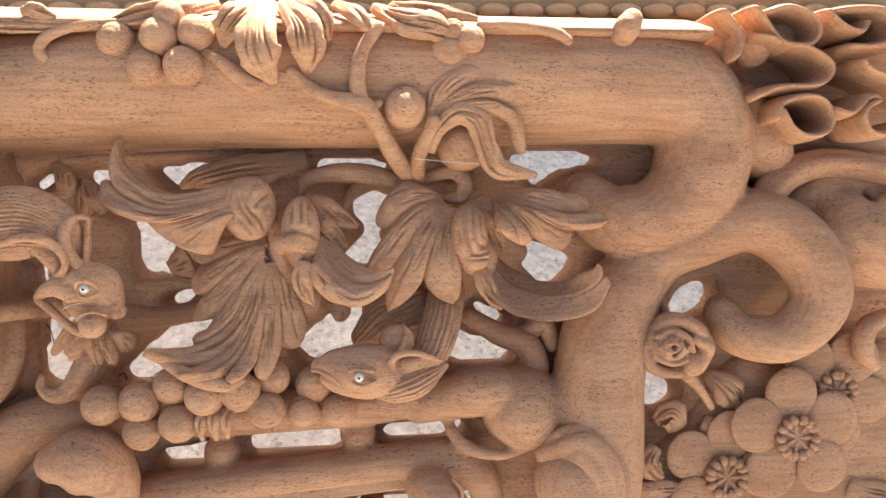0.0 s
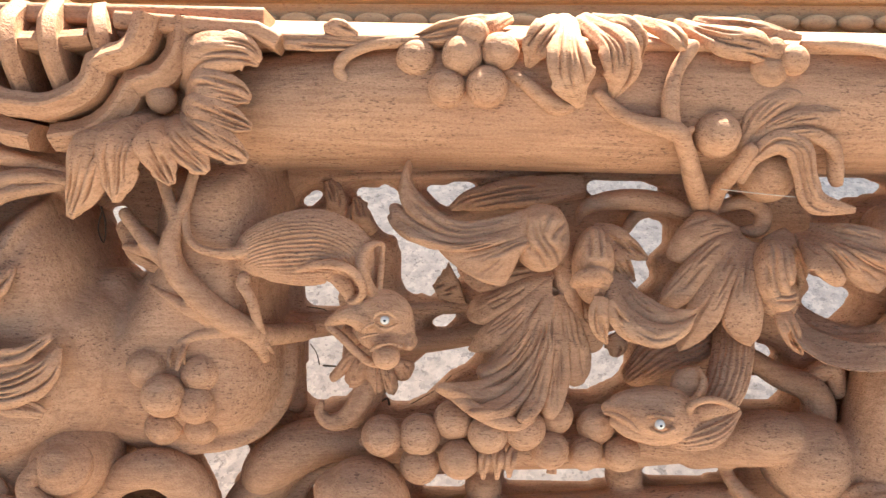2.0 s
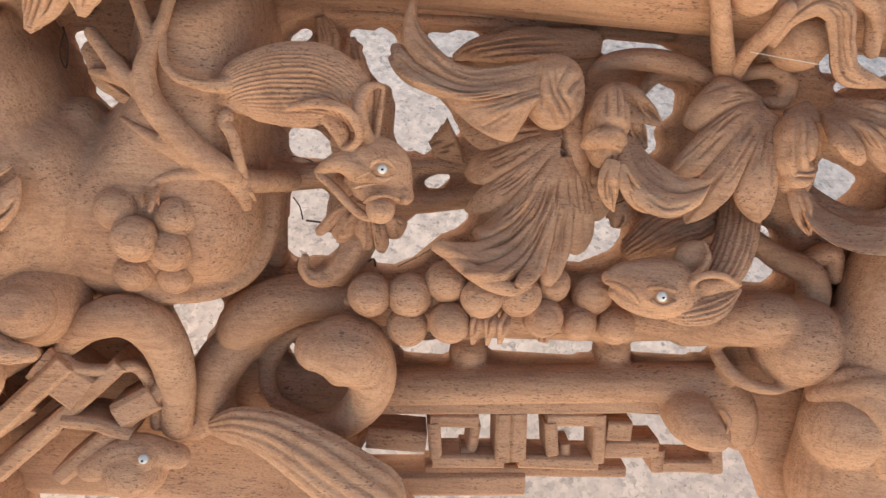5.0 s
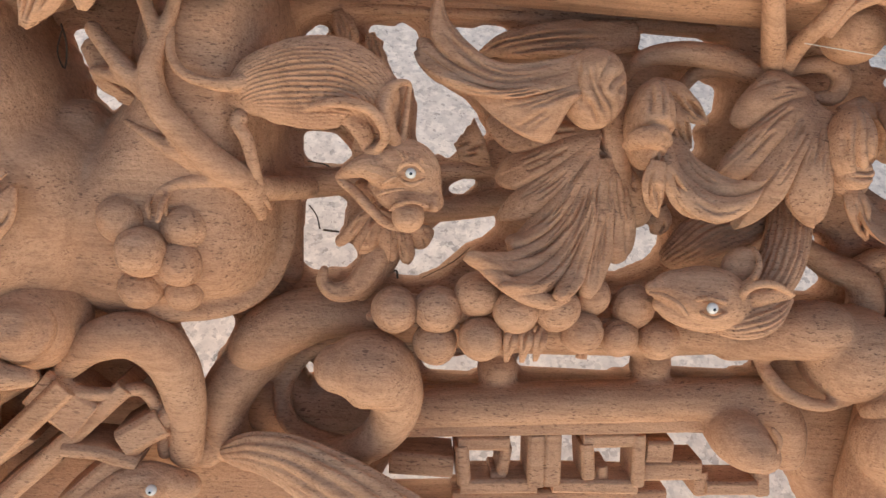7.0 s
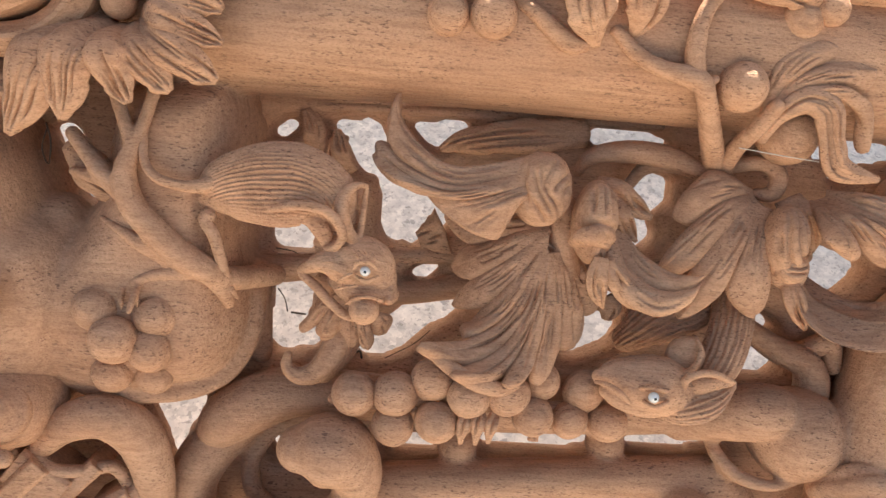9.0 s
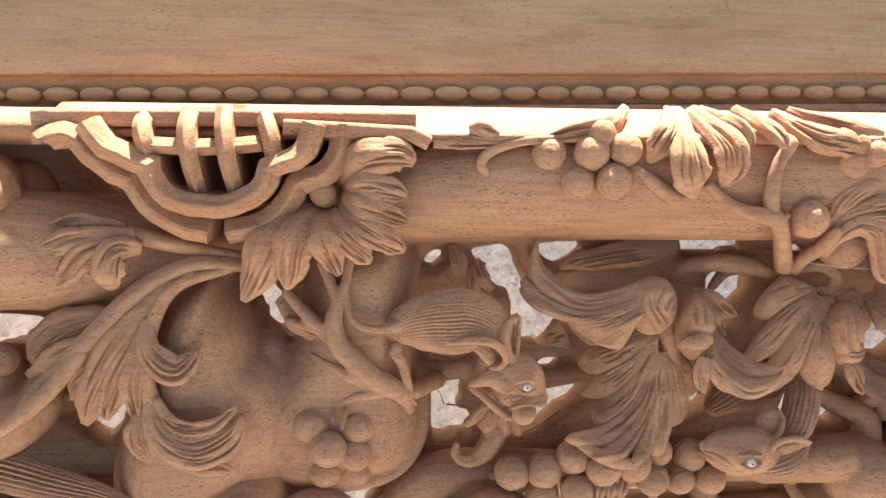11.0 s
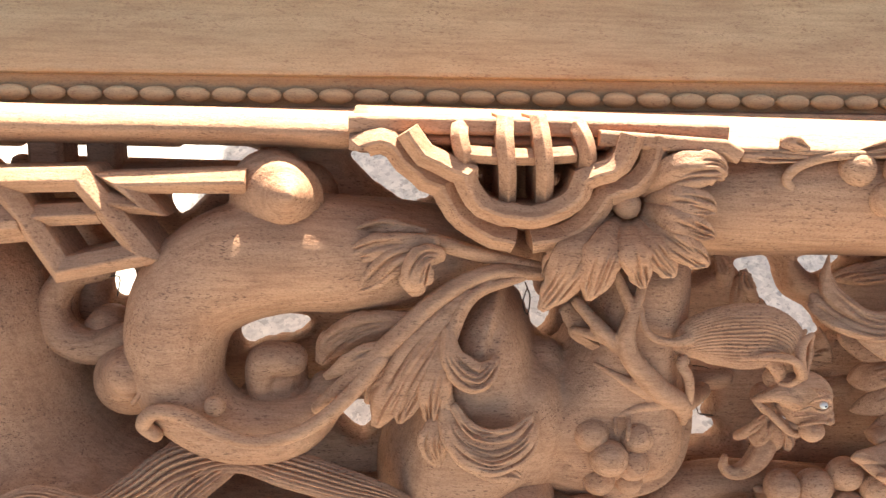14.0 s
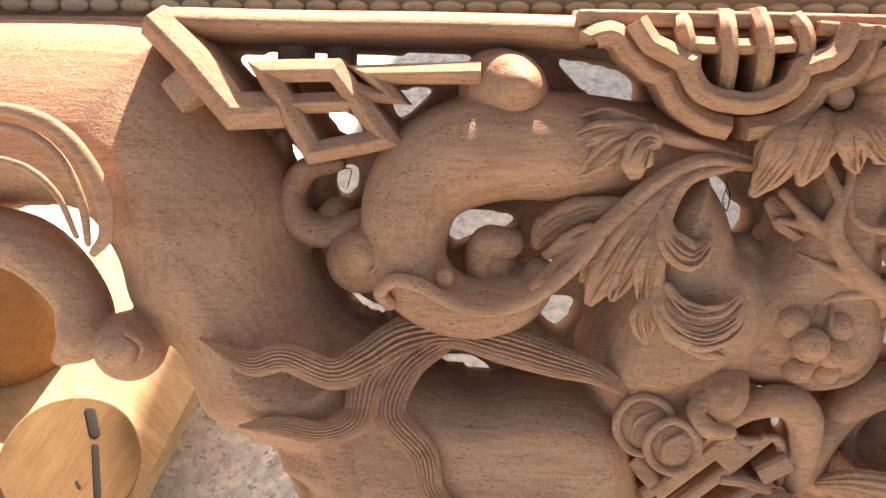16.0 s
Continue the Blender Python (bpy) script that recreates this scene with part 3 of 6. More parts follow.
sweep(apron_bm, [(-170.3, -178.4, 268, 6.1), (-149.5, -174.5, 274, 8.2), (-133.5, -159.2, 280, 10.2), (-129.3, -141.3, 285, 12.5), (-137.8, -128.8, 288, 18), (-148.1, -125.9, 290, 16.8), (-156.2, -126.3, 290, 11.7)], seg=24, n=8)
blob(apron_bm, -158, -173, 236, 21, deep=0.3)
sweep(apron_bm, [(-204.3, -179.9, 268, 7.7), (-181.4, -179.3, 276, 11.9), (-153.6, -192.1, 280, 16.2), (-119.4, -217.8, 280, 19.3)], deep=0.7)
sweep(apron_bm, [(-119, -155, 262, 11.2), (58, -141, 262, 11.5)], seg=18)
sweep(apron_bm, [(34, -153, 266, 10.3), (39.3, -156.3, 275, 13.4), (46.3, -161, 280, 12.2), (52.7, -164.6, 280, 8.9)], seg=20)
sweep(apron_bm, [(31.2, -142.7, 262, 10.9), (55.1, -143.6, 262, 12.1), (70.5, -154.6, 262, 11.1), (75.9, -171, 260, 10)])
blob(apron_bm, -79, -135, 256, 10.5)
blob(apron_bm, -1.1, -128, 256, 10.6)
sweep(apron_bm, [(-324, 37, 254, 27), (-322, -1.4, 256, 30), (-305, -42, 260, 34), (-278, -73, 266, 30), (-240, -89, 268, 27), (-215, -82, 264, 25)], seg=18)
sweep(apron_bm, [(-219, 30, 252, 22), (-218, -8.1, 254, 21), (-228, -50, 258, 25), (-206, -81, 258, 17.4)], seg=18)
sweep(apron_bm, [(-274.3, -29.7, 268, 13.7), (-277.5, -54.1, 276, 19.8), (-283.5, -79, 280, 21)])
dome(apron_bm, [(-298, 19), (-285, -0), (-276, -23), (-267, -56), (-270, -95), (-294, -118), (-326, -128), (-358, -118), (-363, -83), (-352, -46), (-338, -13), (-318, 10)], 238, 310, 30)
sweep(apron_bm, [(-274, -98, 272, 4.1), (-258, -106, 280, 4.5), (-234, -106, 286, 4.5), (-208, -103, 282, 4.6), (-192, -93, 274, 4.7), (-185, -73, 266, 5.2), (-185, -47, 258, 5.3)])
sweep(apron_bm, [(-187, -30, 246, 6), (-184, -93, 248, 6.1)])
sweep(apron_bm, [(-205, -52, 254, 9.1), (-184, -49, 252, 8.1), (-158, -46, 250, 7.1)])
sweep(apron_bm, [(-125, -39, 246, 4.4), (-84, -36, 244, 5)])
sweep(apron_bm, [(-130, -57, 246, 9.4), (-107, -57, 246, 6.1), (-80, -50, 246, 7.8)])
dome(apron_bm, [(-355, -47), (-337, -0.4), (-313, 22), (-300, 24), (-293, 10.2), (-286, -12.5), (-261, -29), (-244, -65), (-261, -115), (-297, -155), (-348, -146), (-373, -107)], 238, 309, 35.5, slope=(-0.1, 0.12))
dome(apron_bm, [(-266, -24), (-258, -9.2), (-256, 12.2), (-243, 40), (-192, 41), (-187, -34), (-183, -80), (-203, -107), (-261, -109), (-294, -65)], 238, 299, 29.2)
sweep(apron_bm, [(-289.9, 32.8, 262, 13.4), (-323.2, 32.5, 262, 25), (-355.9, 31.6, 267, 31.2), (-387.3, 32.2, 274, 33.2), (-418.5, 33, 277, 33.6), (-449.9, 25.9, 279, 33.4), (-473.6, 8.7, 282, 31.2), (-482, -15.7, 287, 28), (-477.8, -45.1, 290, 24.4), (-454.5, -64.3, 292, 20.7), (-422.5, -65.6, 292, 18.2), (-404.1, -55.4, 286, 13.8), (-399.6, -44.8, 282, 10.5)], seg=28)
blob(apron_bm, -429, -40, 276, 18)
blob(apron_bm, -436, -56, 272, 15.9)
dome(apron_bm, [(-822, 100), (-655, 101), (-627, 79), (-583, 37), (-558, 3.2), (-548, -39), (-526, -78), (-490, -102), (-507, -177), (-552, -184), (-598, -171), (-624, -153), (-638, -119), (-671, -86), (-684, -49), (-719, -22), (-838, -23)], 236, 324, 93.6, slope=(0, -0.16))
dome(apron_bm, [(-539, -111), (-487, -108), (-465, -118), (-432, -124), (-393, -114), (-349, -123), (-329, -152), (-321, -207), (-331, -262), (-539, -281), (-547, -209), (-570, -185)], 238, 307, 29.9)
sweep(apron_bm, [(-773, -33, 280, 18.5), (-725, -45, 284, 20), (-693, -72, 290, 17.5), (-690, -98, 292, 17.6), (-710, -117, 286, 6.8)])
blob(apron_bm, -657, -103, 296, 23)
sweep(apron_bm, [(-530, -17.9, 258, 13), (-545, -30, 258, 11.2), (-559, -15.7, 256, 9.4), (-554, 6.8, 254, 8.2), (-535, 22, 254, 7.4)])
blob(apron_bm, -507, -36, 286, 16.2)
blob(apron_bm, -512, -44, 274, 22)
sweep(apron_bm, [(-571, 31, 244, 5.3), (-560, -29, 244, 6.2), (-532, -83, 246, 7.8), (-500, -104, 250, 11.7)])
blob(apron_bm, -429.6, 66.8, 276, 23.9)
blob(apron_bm, -416, 62, 248, 19.6)
blob(apron_bm, -275, -81, 238, 43, deep=0.55)
sweep(apron_bm, [(-546, -111, 284, 26), (-532, -142, 282, 30), (-517, -175, 280, 30), (-509, -218, 276, 31)])
apron = part("apron", apron_bm, CARVED, bed)
merged(apron, 1.6, 3)

# openings sawn through the apron
openings = []
openings.append([(-113, 28), (-107, 31), (-86, 32), (-85, 27), (-98, 25), (-103, 18.2)])
openings.append([(-23, 36), (10.2, 35), (16.9, 29), (-18.2, 28)])
openings.append([(-1.9, 7.6), (4.9, 13.5), (18.3, 13.4), (22, 2.3), (13.7, -6.1), (14.8, -19.6), (7.6, -28), (-4.1, -28), (-8, -23), (1.1, -14.4), (4.6, -6), (-1, -0.9)])
openings.append([(-128, -4.4), (-99, -14.6), (-89, -19.7), (-102, -25), (-107, -32), (-116, -30), (-127, -17.5)])
openings.append([(-111, -47), (-102, -43), (-93, -43), (-98, -49), (-107, -52)])
openings.append([(-136, -90), (-126, -77), (-109, -66), (-84, -63), (-86, -71), (-100, -78), (-110, -90), (-129, -95)])
openings.append([(-38, -76), (-25, -65), (-11.2, -53), (1.2, -52), (1.3, -72), (-11.6, -78), (-18.4, -85), (-30, -85)])
openings.append([(57, -68), (67, -76), (81, -76), (91, -89), (55, -88)])
openings.append([(69, -53), (86, -59), (88, -66), (78, -66)])
openings.append([(102, -14.1), (131, -25), (124, -40), (115, -41), (101, -30), (106, -26)])
openings.append([(94, 38), (138, 39), (147, 32), (124, 27), (110, 16.9), (108, 27)])
openings.append([(46, 29), (58, 30), (64, 25), (51, 26)])
openings.append([(194, -63), (202, -49), (219, -43), (223, -53), (213, -64), (198, -67)])
openings.append([(177, -98), (187, -102), (197, -110), (193, -122), (182, -124), (177, -115)])
openings.append([(-56, -133), (-31, -131), (-5.7, -128), (-5.9, -139), (-46, -141), (-58, -141)])
openings.append([(23, -128), (61, -126), (61, -134), (23, -137)])
openings.append([(-111, -139), (-84, -133), (-83, -143), (-113, -146)])
openings.append([(244, 29), (254, 27), (244, 17.9), (239, 19.7)])
openings.append([(-181, -26), (-164, -28), (-158, -38), (-180, -40)])
openings.append([(-179, -56), (-160, -57), (-162, -78), (-155, -80), (-154, -90), (-181, -92)])
openings.append([(-155, 27), (-131, 29), (-126, 9.6), (-94, -17.4), (-101, -27), (-115, -32), (-126, -28), (-130, 1.4), (-142, 11)])
openings.append([(-181, 25), (-171, 28), (-173, 22), (-181, 18.2)])
openings.append([(-244, -123), (-215, -119), (-216, -131), (-224, -143), (-225, -157), (-229, -157), (-234, -143)])
openings.append([(-179, -145), (-173, -140), (-173, -153)])
openings.append([(-292, 5.5), (-279, 3.9), (-275, -9.9), (-279, -22), (-284, -18.3)])
openings.append([(-459, -19.7), (-447, -13.9), (-415, -16.4), (-423, -27), (-440, -31), (-455, -36), (-460, -29)])
openings.append([(-405, -58), (-388, -44), (-388, -56), (-400, -59)])
openings.append([(-406, -75), (-375, -80), (-378, -90), (-386, -91)])
openings.append([(-294, 14.3), (-281, 14.4), (-274, 1), (-266, -4.5), (-267, -16.3), (-274, -22), (-280, -15.7), (-285, -2.8)])
openings.append([(-392, 82), (-380, 86), (-358, 74), (-351, 55), (-375, 67)])
openings.append([(-303, 45), (-297, 43), (-279, 32), (-280, 29), (-300, 34)])
openings.append([(-469, -119), (-440, -116), (-422, -131), (-436, -133)])
openings.append([(-328, 78), (-319, 79), (-319, 68), (-326, 66)])
openings.append([(-304, 79), (-297, 79), (-297, 67), (-304, 67)])
openings.append([(-282, 73), (-273, 76), (-273, 66), (-281, 65)])
openings.append([(-260, 98), (-252, 100), (-252, 89), (-259, 88)])
openings.append([(-607, 84), (-563, 85), (-519, 86), (-449, 87), (-447, 79), (-482, 80), (-518, 78), (-548, 79), (-590, 78), (-584, 59)])
openings.append([(-500, 63), (-472, 66), (-479, 57), (-492, 46), (-499, 51)])
openings.append([(-575, 37), (-556, 13.3), (-564, 13)])
openings.append([(-544, 47), (-528, 48), (-518, 35), (-533, 34)])
openings.append([(-533, 12.4), (-522, 12.8), (-523, -4.3), (-533, -6.6), (-538, 0.8)])
openings.append([(-544, -40), (-536, -59), (-517, -78), (-497, -87), (-513, -89), (-533, -69)])
openings.append([(-405, -72), (-372, -71), (-377, -87), (-384, -91)])
openings.append([(-395, 88), (-349, 79), (-344, 60), (-369, 64)])
openings.append([(-182, -25), (-167, -25), (-159, -31), (-158, -37), (-164, -39), (-181, -39)])
openings.append([(-179, -55), (-160, -57), (-161, -69), (-162, -78), (-154, -79), (-154, -89), (-158, -95), (-161, -90), (-181, -91), (-181, -82)])
openings.append([(-156, 27), (-133, 29), (-126, 17), (-120, 6), (-103, -4), (-93, -17), (-96, -24), (-112, -32), (-118, -30), (-127, -21), (-129, -1), (-139, 3), (-145, 13), (-152, 21)])
openings.append([(-110, -63), (-87, -60), (-83, -64), (-92, -73), (-108, -86), (-116, -93), (-133, -94), (-136, -88), (-128, -79), (-120, -72)])
openings.append([(-22, 35), (7, 32), (11, 29), (-21, 27)])
openings.append([(-183, 23), (-174, 27), (-171, 25), (-173, 21), (-180, 17), (-184, 18)])
openings.append([(-117, 30), (-90, 31), (-87, 26), (-101, 18), (-110, 23)])
openings.append([(-0, 11), (12, 15), (15, 9), (12, -3), (4, 2)])
openings.append([(-22, -84), (-10, -67), (2, -62), (2, -72), (-4, -79), (-18, -86)])
openings.append([(-116, -137), (-90, -136), (-90, -141), (-103, -145), (-116, -143)])
openings.append([(-65, -131), (-17, -130), (-16, -136), (-62, -141)])
openings.append([(15, -128), (50, -127), (49, -133), (16, -136)])
openings.append([(70, -52), (79, -56), (85, -65), (77, -66)])
openings.append([(73, -80), (78, -80), (80, -88), (73, -88)])
openings.append([(-243, -122), (-215, -119), (-215, -131), (-222, -144), (-225, -158), (-228, -158), (-234, -143)])
openings.append([(-2, 11), (20, 13), (23, 7), (20, -4), (14, -8), (15, -20), (9, -26), (-7, -29), (-9, -24), (3, -16), (8, -6), (-0, -1)])
openings.append([(102, -16), (131, -25), (127, -37), (115, -43), (104, -35), (101, -30), (106, -24)])
openings.append([(71, -55), (86, -59), (87, -67), (78, -67)])
openings.append([(60, -69), (74, -76), (88, -76), (93, -88), (56, -89), (55, -80)])
openings.append([(-23, 36), (14, 34), (17, 28), (-18, 28)])
openings.append([(94, 37), (142, 38), (147, 33), (124, 27), (113, 19), (104, 20), (110, 27), (97, 28)])
openings.append([(179, -99), (187, -101), (198, -108), (197, -119), (187, -124), (181, -120)])
openings.append([(-346, 97), (-337, 96), (-339, 84), (-346, 86)])
openings.append([(-325, 100), (-319, 100), (-319, 90), (-325, 89)])
openings.append([(-325, 79), (-315, 78), (-316, 66), (-325, 65)])
openings.append([(-301, 79), (-294, 79), (-294, 64), (-301, 64)])
openings.append([(-277, 76), (-268, 76), (-269, 63), (-277, 62)])
openings.append([(-255, 99), (-249, 100), (-248, 88), (-255, 88)])
back_bm = bmesh.new()
board(back_bm, [(-640, 100), (420, 100), (420, -240), (120, -240), (80, -172), (-118, -172), (-150, -240), (-560, -240), (-600, -150), (-620, 0)], openings, 230, 249, 9)
back = part("pierced_board", back_bm, CARVED, bed)
merged(back, 2.2, 2)

# hanging acanthus, first spray
fan_part("acanthus_leaf", [[(-58.6, 17.7, 294), (-81.6, 10.6, 299), (-98, 9.3, 300), (-111.7, 15.6, 297), (-120.7, 24.1, 293), (-124.5, 36.6, 289)],
    [(-58.9, 11.1, 298), (-81.7, 3, 304), (-97.7, 0.7, 304), (-113.9, 4.5, 300), (-123.7, 9.7, 295), (-130, 14.5, 290)],
    [(-58.8, 6, 300), (-72.1, -0, 304), (-84.2, -5.5, 303), (-95.9, -9.7, 297)]], bed, "acanthus leaf sweeping up to a curled point", notch=0.1, thick=6.0, veins=7, bulge=0.12, spread=0.5, pointed=3.0, root=0.1, groove=1.3)
curl_part("leaf_curl", -55.9, 4.5, 294, 14.8, [[(0.35, 0.8), (0.05, 0.35), (0.1, -0.05), (0.5, -0.4), (0.6, -0.7)], [(-0.35, 0.5), (-0.25, 0.1), (0.05, -0.3), (0.35, -0.6)], [(-0.6, 0.6), (-0.65, 0.1), (-0.4, -0.45)], [(-0.15, 0.6), (-0.08, 0.2), (0.02, 0.0)], [(0.8, 0.5), (0.45, 0.2), (0.32, 0.0)], [(0.88, 0.2), (0.65, -0.05)], [(-0.35, -0.25), (0, -0.65), (0.2, -0.85)]], bed, "curled-over tip of an acanthus leaf", wide=0.97, tall=1.15, deep=0.72)
curl_part("leaf_curl", -29.5, -8.7, 292, 10.2, [[(-1, -0.2), (-0.3, 0.03), (0.5, 0.0), (1, -0.2)], [(-0.3, 0.85), (-0.45, 0.25)], [(0.1, 0.9), (0.12, 0.3)], [(0.45, 0.85), (0.62, 0.2)], [(-0.85, -0.35), (0, -0.28), (0.8, -0.45)], [(-0.7, -0.6), (0, -0.55), (0.7, -0.7)], [(0.3, -0.7), (0.0, -0.9)]], bed, wide=1.0, tall=1.9, deep=1.5)
limb_part("leaf_curl", [(-39.6, -17.7, 300, 2.9), (-37.8, -14.4, 306, 4.2), (-32.3, -13, 307, 4.2), (-23.1, -14.6, 300, 2.9)], bed, n=8, deep=0.6)
leaf_part("acanthus_leaf", [(-27.3, -22.9, 304, 3.3), (-28.7, -32.2, 306, 5), (-26.1, -40.8, 303, 3.8), (-22.5, -47.2, 298, 0.7)], bed, veins=2, lobes=0, arch=0.3)
leaf_part("acanthus_leaf", [(-23.9, -24.4, 303, 3.1), (-19.3, -32.9, 305, 4.7), (-11.3, -41.2, 302, 4.3), (-2.7, -47, 297, 0.7)], bed, veins=3, lobes=0, arch=0.3)
fan_part("acanthus_leaf", [[(-17.7, -6.5, 282), (-10, -22.8, 290), (2.7, -30.8, 299), (13, -30.1, 306), (17.6, -27.5, 309)],
    [(-21.2, -14.9, 292), (-15.1, -32, 300), (-1.4, -40.2, 306), (11.4, -36.3, 309), (17.8, -30.3, 309)]], bed, "long pointed finger of an acanthus leaf", notch=0.03, veins=3, bulge=0.2, thick=5.0, cut=1.0)
leaf_part("acanthus_leaf", [(-27.9, 8.7, 282, 3.5), (-17.6, 5.8, 286, 5.4), (-6.8, -1.9, 284, 4.5), (1.1, -5.9, 280, 1.3)], bed, veins=3, lobes=0)
leaf_part("acanthus_leaf", [(-22.3, 3, 284, 3.5), (-16.1, -4.9, 288, 4.9), (-10.1, -12, 285, 3.5), (-5.4, -17.6, 281, 1)], bed, veins=3, lobes=0)
fan_part("acanthus_leaf", [[(-48.5, -10.4, 284), (-66.9, -13.4, 281), (-82.9, -16.7, 272), (-95.5, -14.7, 262)],
    [(-48.2, -12.8, 286), (-67.1, -23.4, 287), (-81.4, -32, 280), (-90.8, -38, 270)],
    [(-48.5, -15.1, 288), (-64.6, -32.2, 291), (-77.6, -44, 287), (-90, -55.4, 276)],
    [(-48.8, -19, 289), (-61.2, -39.5, 294), (-72.5, -55.8, 293), (-85.1, -65, 286)],
    [(-49.3, -21.4, 290), (-57.9, -46.4, 296), (-69.9, -63.9, 297), (-88.9, -69.6, 304), (-105.9, -66.1, 312)],
    [(-48.8, -23.8, 291), (-54.9, -50.8, 298), (-64.3, -70.7, 301), (-76.6, -78.5, 308), (-88.8, -78.5, 314)],
    [(-47.9, -24.8, 292), (-51.5, -52.9, 299), (-56.2, -72.3, 303), (-61, -79.8, 309), (-64.1, -83.9, 311)],
    [(-45.8, -24, 291), (-45, -50.5, 296), (-47, -70.1, 299), (-49.1, -84.7, 300)],
    [(-40.9, -23.9, 288), (-35.9, -45.5, 292), (-32.8, -60.9, 290), (-32.1, -69.9, 286)],
    [(-35.9, -23.9, 284), (-28.4, -39.4, 287), (-22, -52.5, 282)]], bed, "broad hanging acanthus leaf with a turned-up tip", notch=0.2, veins=4, thick=5.0, bulge=0.1, groove=0.9, cut=1.0, pointed=1.7, step=0.14, root=0.35)
limb_part("leaf_curl", [(-101.9, -69.6, 308, 1.4), (-91.5, -76, 309, 3.3), (-78.6, -82.8, 308, 4.1), (-67, -85.9, 306, 3.4), (-59.6, -84, 305, 1.5)], bed, deep=0.7)
limb_part("leaf_curl", [(-41.8, -3.4, 278, 7), (-41, -19.3, 283, 6.8), (-36.6, -36.5, 284, 5.6), (-32.1, -51.9, 282, 3.6)], bed, seg=20)
limb_part("leaf_curl", [(-50.4, -60.9, 282, 7.7), (-57.2, -74.1, 284, 10.3), (-68.2, -79.9, 290, 7.6)], bed, seg=20, deep=0.6)
leaf_part("acanthus_leaf", [(-13.1, -47.5, 268, 5.3), (-10, -54, 268, 6.4), (-10.7, -59.9, 266, 2.7)], bed, veins=1, lobes=0)
limb_part("stem", [(-32.3, 11.8, 260, 2.1), (-29.3, 18.5, 265, 3.6), (-22.1, 22.5, 267, 4.6), (-7.2, 24.3, 269, 5.6), (11.2, 22.5, 270, 5.6), (27.1, 16.9, 272, 3.6)], bed, n=8)
limb_part("stem", [(-5.9, 6.9, 258, 2.7), (1.4, 17, 260, 3.7), (15.2, 19.6, 262, 4.2), (28.5, 16, 264, 3.7)], bed)
leaf_part("backing_leaf", [(-26.9, 31.3, 254, 6.9), (-49, 28.5, 257, 8.9), (-72.8, 25.5, 258, 8.3), (-90.3, 21.8, 254, 5.8), (-100.1, 17.7, 250, 1.6)], bed, veins=4, lobes=3)
leaf_part("backing_leaf", [(-142, 3, 250, 2.7), (-149, 12.7, 252, 5.2), (-152, 23, 250, 2.1)], bed, veins=2)
leaf_part("backing_leaf", [(-163, 11.7, 248, 5.3), (-163, 22, 250, 5.8), (-167, 32, 248, 3.7)], bed, veins=2)
leaf_part("backing_leaf", [(-94, -23, 252, 13), (-107, -29, 250, 4.5)], bed, veins=2)
leaf_part("backing_leaf", [(-154.5, -5.8, 250, 3.7), (-151.6, 12.6, 250, 6.3), (-147.6, 20.7, 248, 2.1)], bed, veins=3)

# hanging acanthus, second spray
fan_part("acanthus_leaf", [[(48.3, 11.2, 280), (33.7, 11.2, 285), (21.9, 7.3, 285), (13.4, -1.9, 278)],
    [(48, 9, 282), (31.7, 1, 289), (18.3, -14.1, 289), (6, -34.2, 281)],
    [(49.3, 6.5, 284), (37.7, -11.8, 293), (27.1, -30.6, 293), (16.7, -50.7, 286)],
    [(53, 3.9, 285), (46.7, -15, 294), (46.1, -33.2, 295), (52.1, -47, 288)],
    [(58.8, 2.6, 284), (62.8, -12.3, 290), (66.4, -24.7, 290), (71.8, -34.6, 284)]], bed, "hanging acanthus leaf of five lobes", notch=0.3, pointed=1.5, root=0.3, veins=4, thick=5.0, bulge=0.16, cut=1.0)
curl_part("leaf_curl", 60.6, -10.9, 292, 10.4, [[(-0.3, 0.85), (-0.4, 0.1), (-0.1, -0.5), (0.6, -0.8)], [(0.1, 0.9), (0.05, 0.2), (0.4, -0.3), (0.9, -0.4)], [(0.5, 0.75), (0.5, 0.2), (0.8, -0.1)], [(-0.7, 0.3), (-0.65, -0.3)]], bed, wide=1.0, tall=1.6, deep=1.3)
curl_part("leaf_curl", 63.6, -22.8, 296, 7.9, [[(-0.6, 0.3), (0.2, 0.2), (0.8, 0.4)], [(-0.6, -0.2), (0.2, -0.2), (0.9, -0.1)]], bed, wide=1.0, tall=0.9, deep=0.9)
fan_part("acanthus_leaf", [[(70.2, -3.2, 272), (82.3, -29, 276), (106.3, -40.9, 285), (124.1, -34.9, 301), (129.1, -29.6, 307)],
    [(67.5, -10.9, 284), (77, -40.2, 293), (99.5, -50.9, 299), (122.9, -47.7, 305), (133.8, -35.4, 308)]], bed, "long cupped leaf", notch=0.02, veins=2, bulge=-0.12, thick=5.0, spread=0.35)
leaf_part("acanthus_leaf", [(65.8, -27.8, 290, 4), (69.2, -38.3, 295, 5.2), (73.9, -46.3, 293, 3.7), (78.5, -52.4, 290, 0.9)], bed, veins=3, lobes=0)
leaf_part("acanthus_leaf", [(76.1, -45, 291, 2.5), (91.5, -53, 293, 2.8), (105.6, -58.1, 290, 0.6)], bed, veins=0, lobes=0)
